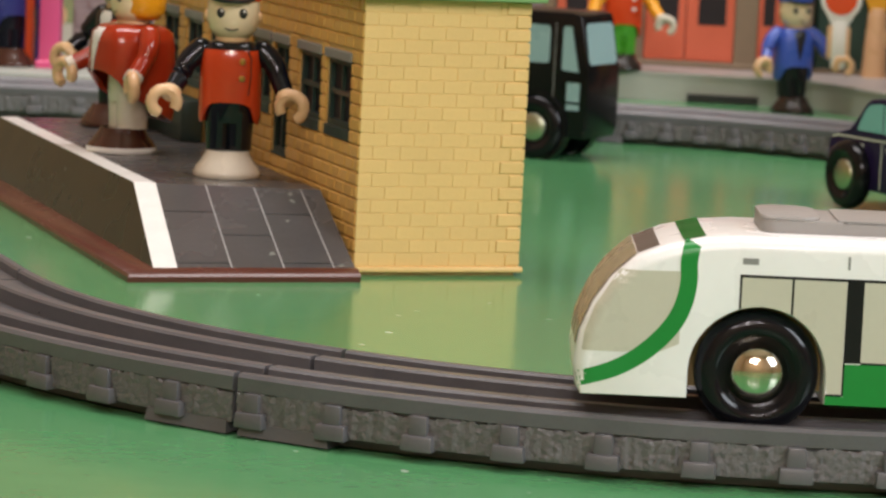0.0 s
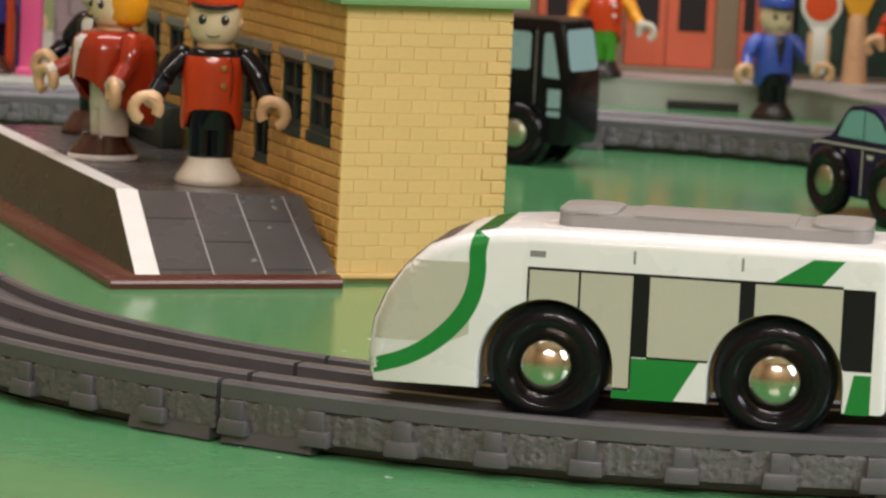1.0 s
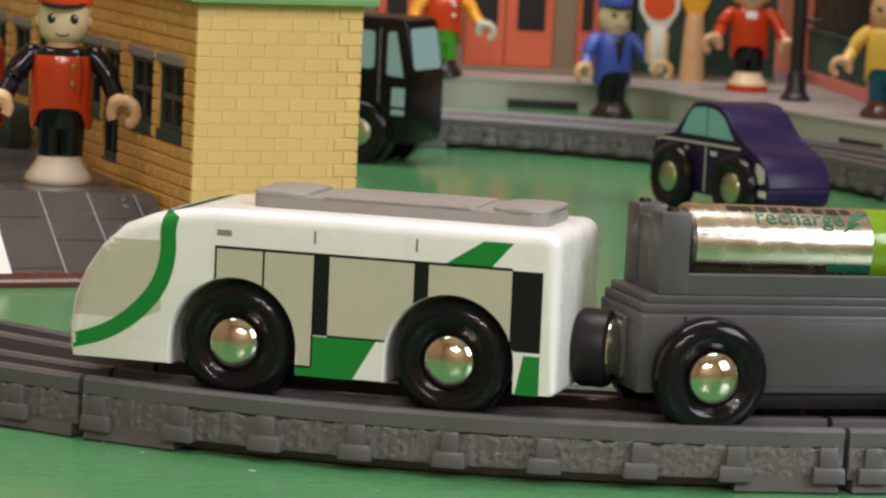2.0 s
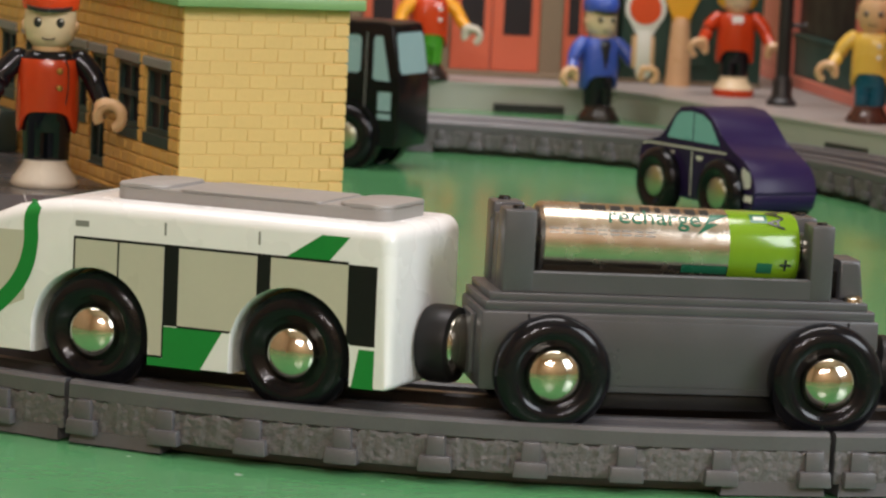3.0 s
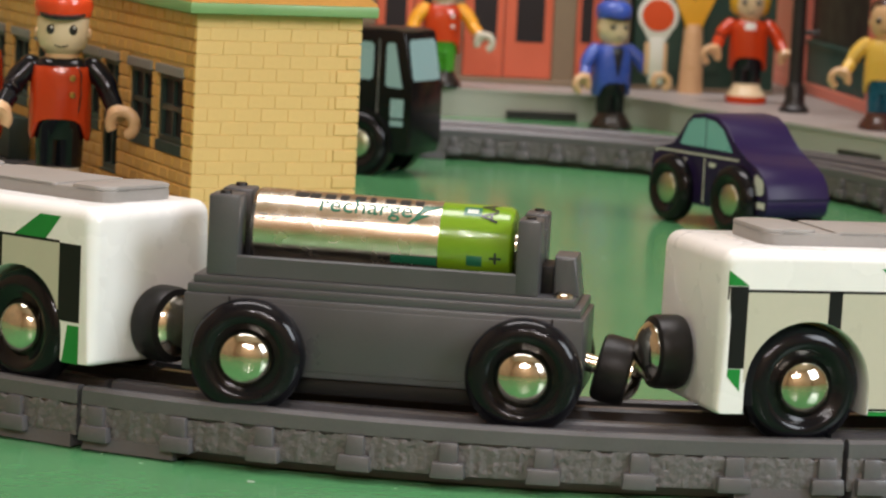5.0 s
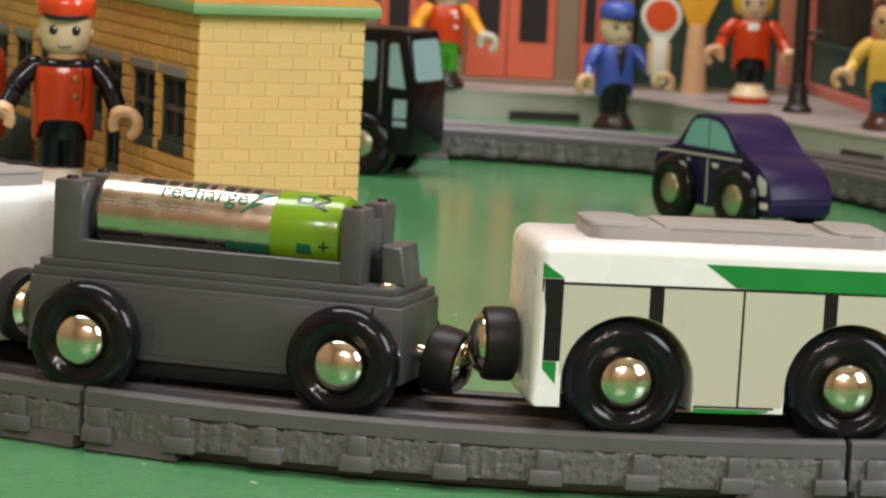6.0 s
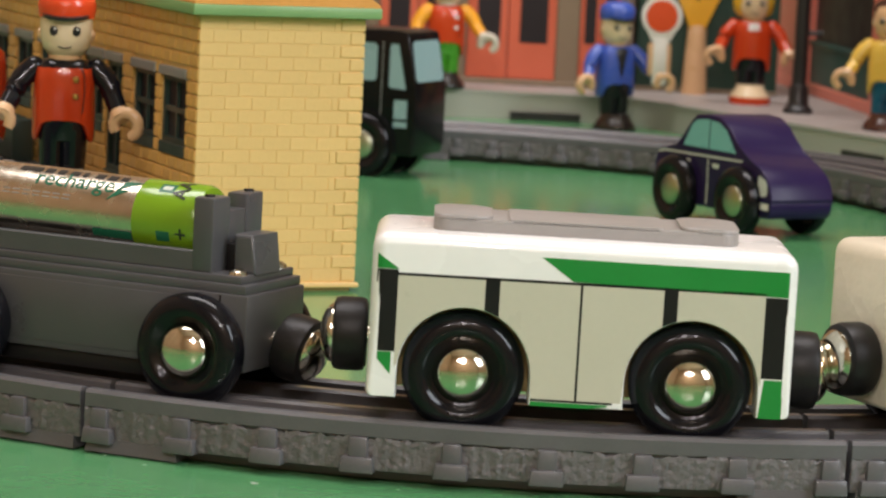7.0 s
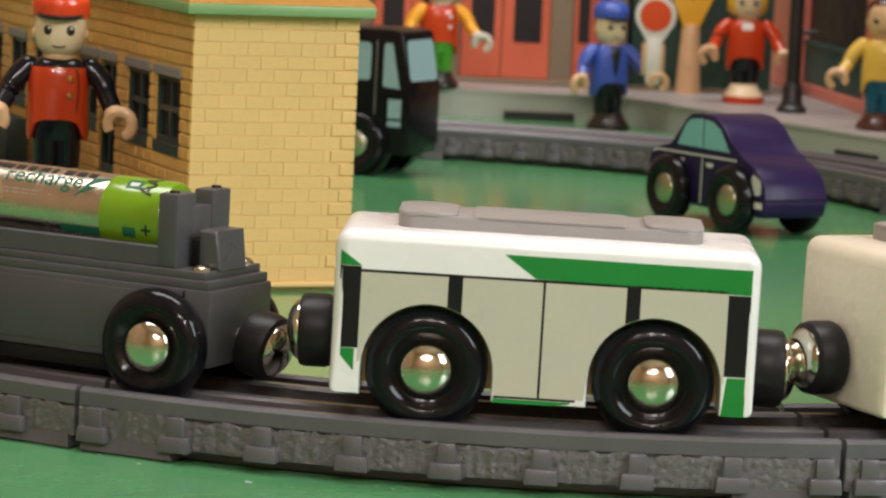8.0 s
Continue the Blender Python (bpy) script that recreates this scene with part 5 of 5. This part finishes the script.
def shop_pink():
    """Coral shop front along the slanting kerb."""
    a, ang = Vector((150, 1525)), -82.5
    root = thing("coral_shop", at(a.x, a.y, 12, 0, 0, ang), "toy shop with coral pink frames and teal base panels", "toy building")
    part("wall", box(-4, 350, 5, 60, 0, 100, .3, 1), SHOP_BRICK, root, "dark red brick interior wall")
    part("roof", prism([(-6, 100), (352, 100), (352, 103), (173, 122), (-6, 103)], -2, 62), SHOP_STONE, root)
    part("sill", box(-4, 350, -1.2, 4.9, 0, 5.0, .4, 1), SHOP_PINK, root, "coral pink sill")
    for x, w in ((-4, 36), (50, 6), (166, 27), (250, 20), (330, 20)):
        part("post", box(x, x + w, -.9, 4.9, 5.1, 95, .4, 1), SHOP_PINK, root, "coral pink post")
    for x0, x1 in ((32.2, 49.8), (56.2, 165.8), (193.2, 249.8), (270.2, 329.8)):
        part("base_panel", box(x0, x1, .5, 4.5, 5.1, 22, .3, 1), SHOP_TEAL, root, "dark teal base panel")
        part("ledge", box(x0, x1, -.6, 4.7, 22.1, 24.0, .3, 1), SHOP_TEAL, root)
        part("pane", box(x0, x1, 2.2, 2.6, 24.1, 90), SHOP_GLASS, root, "dark shop window")


def shop_west():
    root = thing("pink_shop", at(-224, 1240, 12), "toy shop with a hot pink pillar and mauve brick wall", "toy building")
    part("wall", box(8, 70, 16, 50, 0, 95, .3, 1), MAUVE, root, "mauve grey wall")
    k = 0
    for r in range(10):
        for c in range(4):
            part("stone", box(9 + c * 11 + (r % 2) * 5, 19.4 + c * 11 + (r % 2) * 5, 15.2, 16.2, 1 + r * 7.2, 7.6 + r * 7.2, .4, 1), MAUVE, root)
    part("pillar", box(-2, 5.6, 0, 8, 0, 95, .5, 2), HOT_PINK, root, "hot pink pillar")
    part("pillar_base", box(-3.0, 7.2, -1, 9, 0, 3, .4, 1), HOT_PINK, root)
    part("wall", box(-60, -5, 22, 50, 0, 95, .3, 1), BLUE_DARK, root, "dark blue-grey wall")
    part("post", box(-8.5, -5.5, 6, 12, 0, 60, .3, 1), SIGN_RED, root)
    part("roof", prism([(-62, 95), (72, 95), (72, 98), (5, 116), (-62, 98)], -2, 52), SHOP_STONE, root)


def street_lamp():
    root = thing("street_lamp", at(140.5, 1347, 12), "black toy street lamp standing on the pavement", "street lamp")
    part("base", lathe([(0, 0), (6.2, 0), (6.2, 1.6), (5.0, 2.6), (4.2, 4.5), (4.0, 10), (3.6, 11.2), (2.6, 12.6), (0, 12.6)], seg=20), LAMP_BLACK, root, "flared black foot")
    part("pole", lathe([(0, 12), (3.0, 12), (2.8, 60), (2.2, 88), (0, 88)], seg=16), LAMP_BLACK, root, "black lamp post")
    part("bracket", lathe([(0, 0), (1.0, 0), (1.0, 7), (1.6, 7.4), (1.6, 8.4), (0, 8.4)], mpose(0, 0, 33, 0, 90, 0), 12), LAMP_BLACK, root)
    part("lantern", lathe([(0, 88), (3, 88), (6, 98), (7, 100), (2, 106), (0, 107)], seg=16), LAMP_BLACK, root, "black lantern")


def signal():
    root = thing("crossing_signal", at(103.4, 1431, 12), "pale wooden signal post with a yellow forked head", "toy signal")
    part("post", lathe([(0, 0), (5.6, 0), (5.2, 8), (4.1, 28), (3.7, 30), (0, 30)], seg=20), SKIN, root, "tapered pale wooden post")
    pts = [(-3.4, 27), (3.4, 27), (4.2, 32), (13, 50), (8.6, 54), (0, 39), (-8.6, 54), (-13, 50), (-4.2, 32)]
    part("fork", prism(pts, -2.5, 2.5, .5, 2), SIGN_YELLOW, root, "yellow forked head")
    part("shade_plate", box(-3.4, 3.4, 2.6, 3.4, 34, 56, .3, 1), LAMP_BLACK, root)



def paddle():
    root = thing("stop_paddle", at(83.6, 1362, 19.7), "white stop paddle with an orange-red disc", "toy sign")
    part("handle", box(-3.0, 3.0, -1, 1, 0, 20, .6, 2), WHITE_LINE, root, "white handle")
    part("board", lathe([(0, -1), (8.3, -1), (8.6, -.5), (8.6, .5), (8.3, 1), (0, 1)], mpose(0, 0, 28.6, 90, 0, 0), 40), WHITE_LINE, root, "round white board")
    part("neck", prism([(-3.0, 17), (3.0, 17), (7.0, 24), (-7.0, 24)], -.9, .9, .2, 1), WHITE_LINE, root)
    part("disc", lathe([(0, 0), (6.6, 0), (6.5, .25), (0, .25)], mpose(0, -1.02, 28.6, 90, 0, 0), 36), SIGN_RED, root, "orange-red disc")
    part("grip", box(-5.0, 4.6, -.6, 4, 3.5, 17.5, 1.2, 3), SKIN, root, "peach plastic grip")


# ---------- movement ----------
# angle of each vehicle's middle on the front curve at known times: the engine, then the lead of each wagon over it
ENGINE = [(0.0, 275.70), (0.5, 270.72), (1.0, 266.13), (1.5, 261.74), (2.0, 257.02), (2.2, 255.51), (3.3, 247.51), (3.5, 245.96), (4.0, 242.14), (4.5, 238.00), (4.7, 236.25), (5.8, 225.71), (6.0, 223.95), (6.5, 219.70), (7.0, 215.55), (7.2, 214.70), (7.5, 214.35), (8.0, 213.75)]
LEADS = {"engine": [(0, -.12), (8, -.12)],
         "battery": [(0, 24.6), (2.0, 24.75), (3.5, 25.08), (4.7, 25.2), (8, 25.25)],
         "coach": [(0, 51.4), (4.7, 51.85), (5.8, 52.3), (6.5, 52.6), (7.0, 52.74), (7.5, 52.97), (8, 52.98)],
         "coach_rear": [(0, 78.3), (4.7, 78.7), (5.8, 79.3), (6.5, 79.6), (7.0, 79.95), (8, 80.3)]}
# distance from the curve's centre, yaw and pitch of each vehicle in the wheel grooves
SEATS = {"engine": (.1893, -2.4, 0.3), "battery": (.1890, 4.4, -.3), "coach": (.1893, 1.8, -.6), "coach_rear": (.1893, 0, 0)}


def engine_angle(t):
    """The engine's angle, eased between the known times."""
    n = len(ENGINE)
    for i in range(n - 1):
        (t0, a0), (t1, a1) = ENGINE[i], ENGINE[i + 1]
        if t <= t1 + 1e-9:
            m0 = (a1 - ENGINE[i - 1][1]) / (t1 - ENGINE[i - 1][0]) if i else (a1 - a0) / (t1 - t0)
            m1 = (ENGINE[i + 2][1] - a0) / (ENGINE[i + 2][0] - t0) if i + 2 < n else (a1 - a0) / (t1 - t0)
            u, h = (t - t0) / (t1 - t0), t1 - t0
            return (2 * u ** 3 - 3 * u ** 2 + 1) * a0 + (u ** 3 - 2 * u ** 2 + u) * h * m0 + (3 * u ** 2 - 2 * u ** 3) * a1 + (u ** 3 - u ** 2) * h * m1
    return ENGINE[-1][1]


def seat(key, t):
    """Pose of a vehicle on the curve; the couplings have a little play."""
    radius, yaw, pitch = SEATS[key]
    rows = LEADS[key]
    angle = engine_angle(t) + float(np.interp(t, [r[0] for r in rows], [r[1] for r in rows]))
    a = radians(angle)
    return pose(RING[0] + radius * math.cos(a), RING[1] + radius * math.sin(a), 0, 0, 0, angle - 90 + yaw) @ at(0, 0, 9.3) @ pose(0, 0, 0, 0, pitch, 0) @ at(0, 0, -9.3)


def motions():
    steps = [k * 0.1 for k in range(81)]
    for key, (root, ws) in TRAIN.items():
        walk(root, [(t, seat(key, t)) for t in steps])
        for w in ws:
            p = w.matrix_basis.translation.copy()
            walk(w, [(t, Matrix.Translation(p) @ pose(0, 0, 0, 0, math.degrees(radians(ENGINE[0][1] - engine_angle(t)) * .1903 / .0109), 0)) for t in steps])
    walk(CELL, [(t, seat("battery", t) @ at(0, 0, 41.6) @ pose(0, 0, 0, 0, -.8, 0) @ at(0, 0, -41.6)) for t in steps])


ground()
room()
tracks()
STATION, GABLE, LONG_WALL, WINDOWS = station()
platform()
pavements()
dolls()
TRAIN = {"engine": loco(), "battery": battery_car(), "coach": coach(), "coach_rear": coach("plain")}
CELL = battery()
toy_car()
toy_truck()
shop_red()
shop_green()
shop_pink()
shop_west()
street_lamp()
signal()
paddle()
station_bricks(GABLE, LONG_WALL, WINDOWS)
motions()
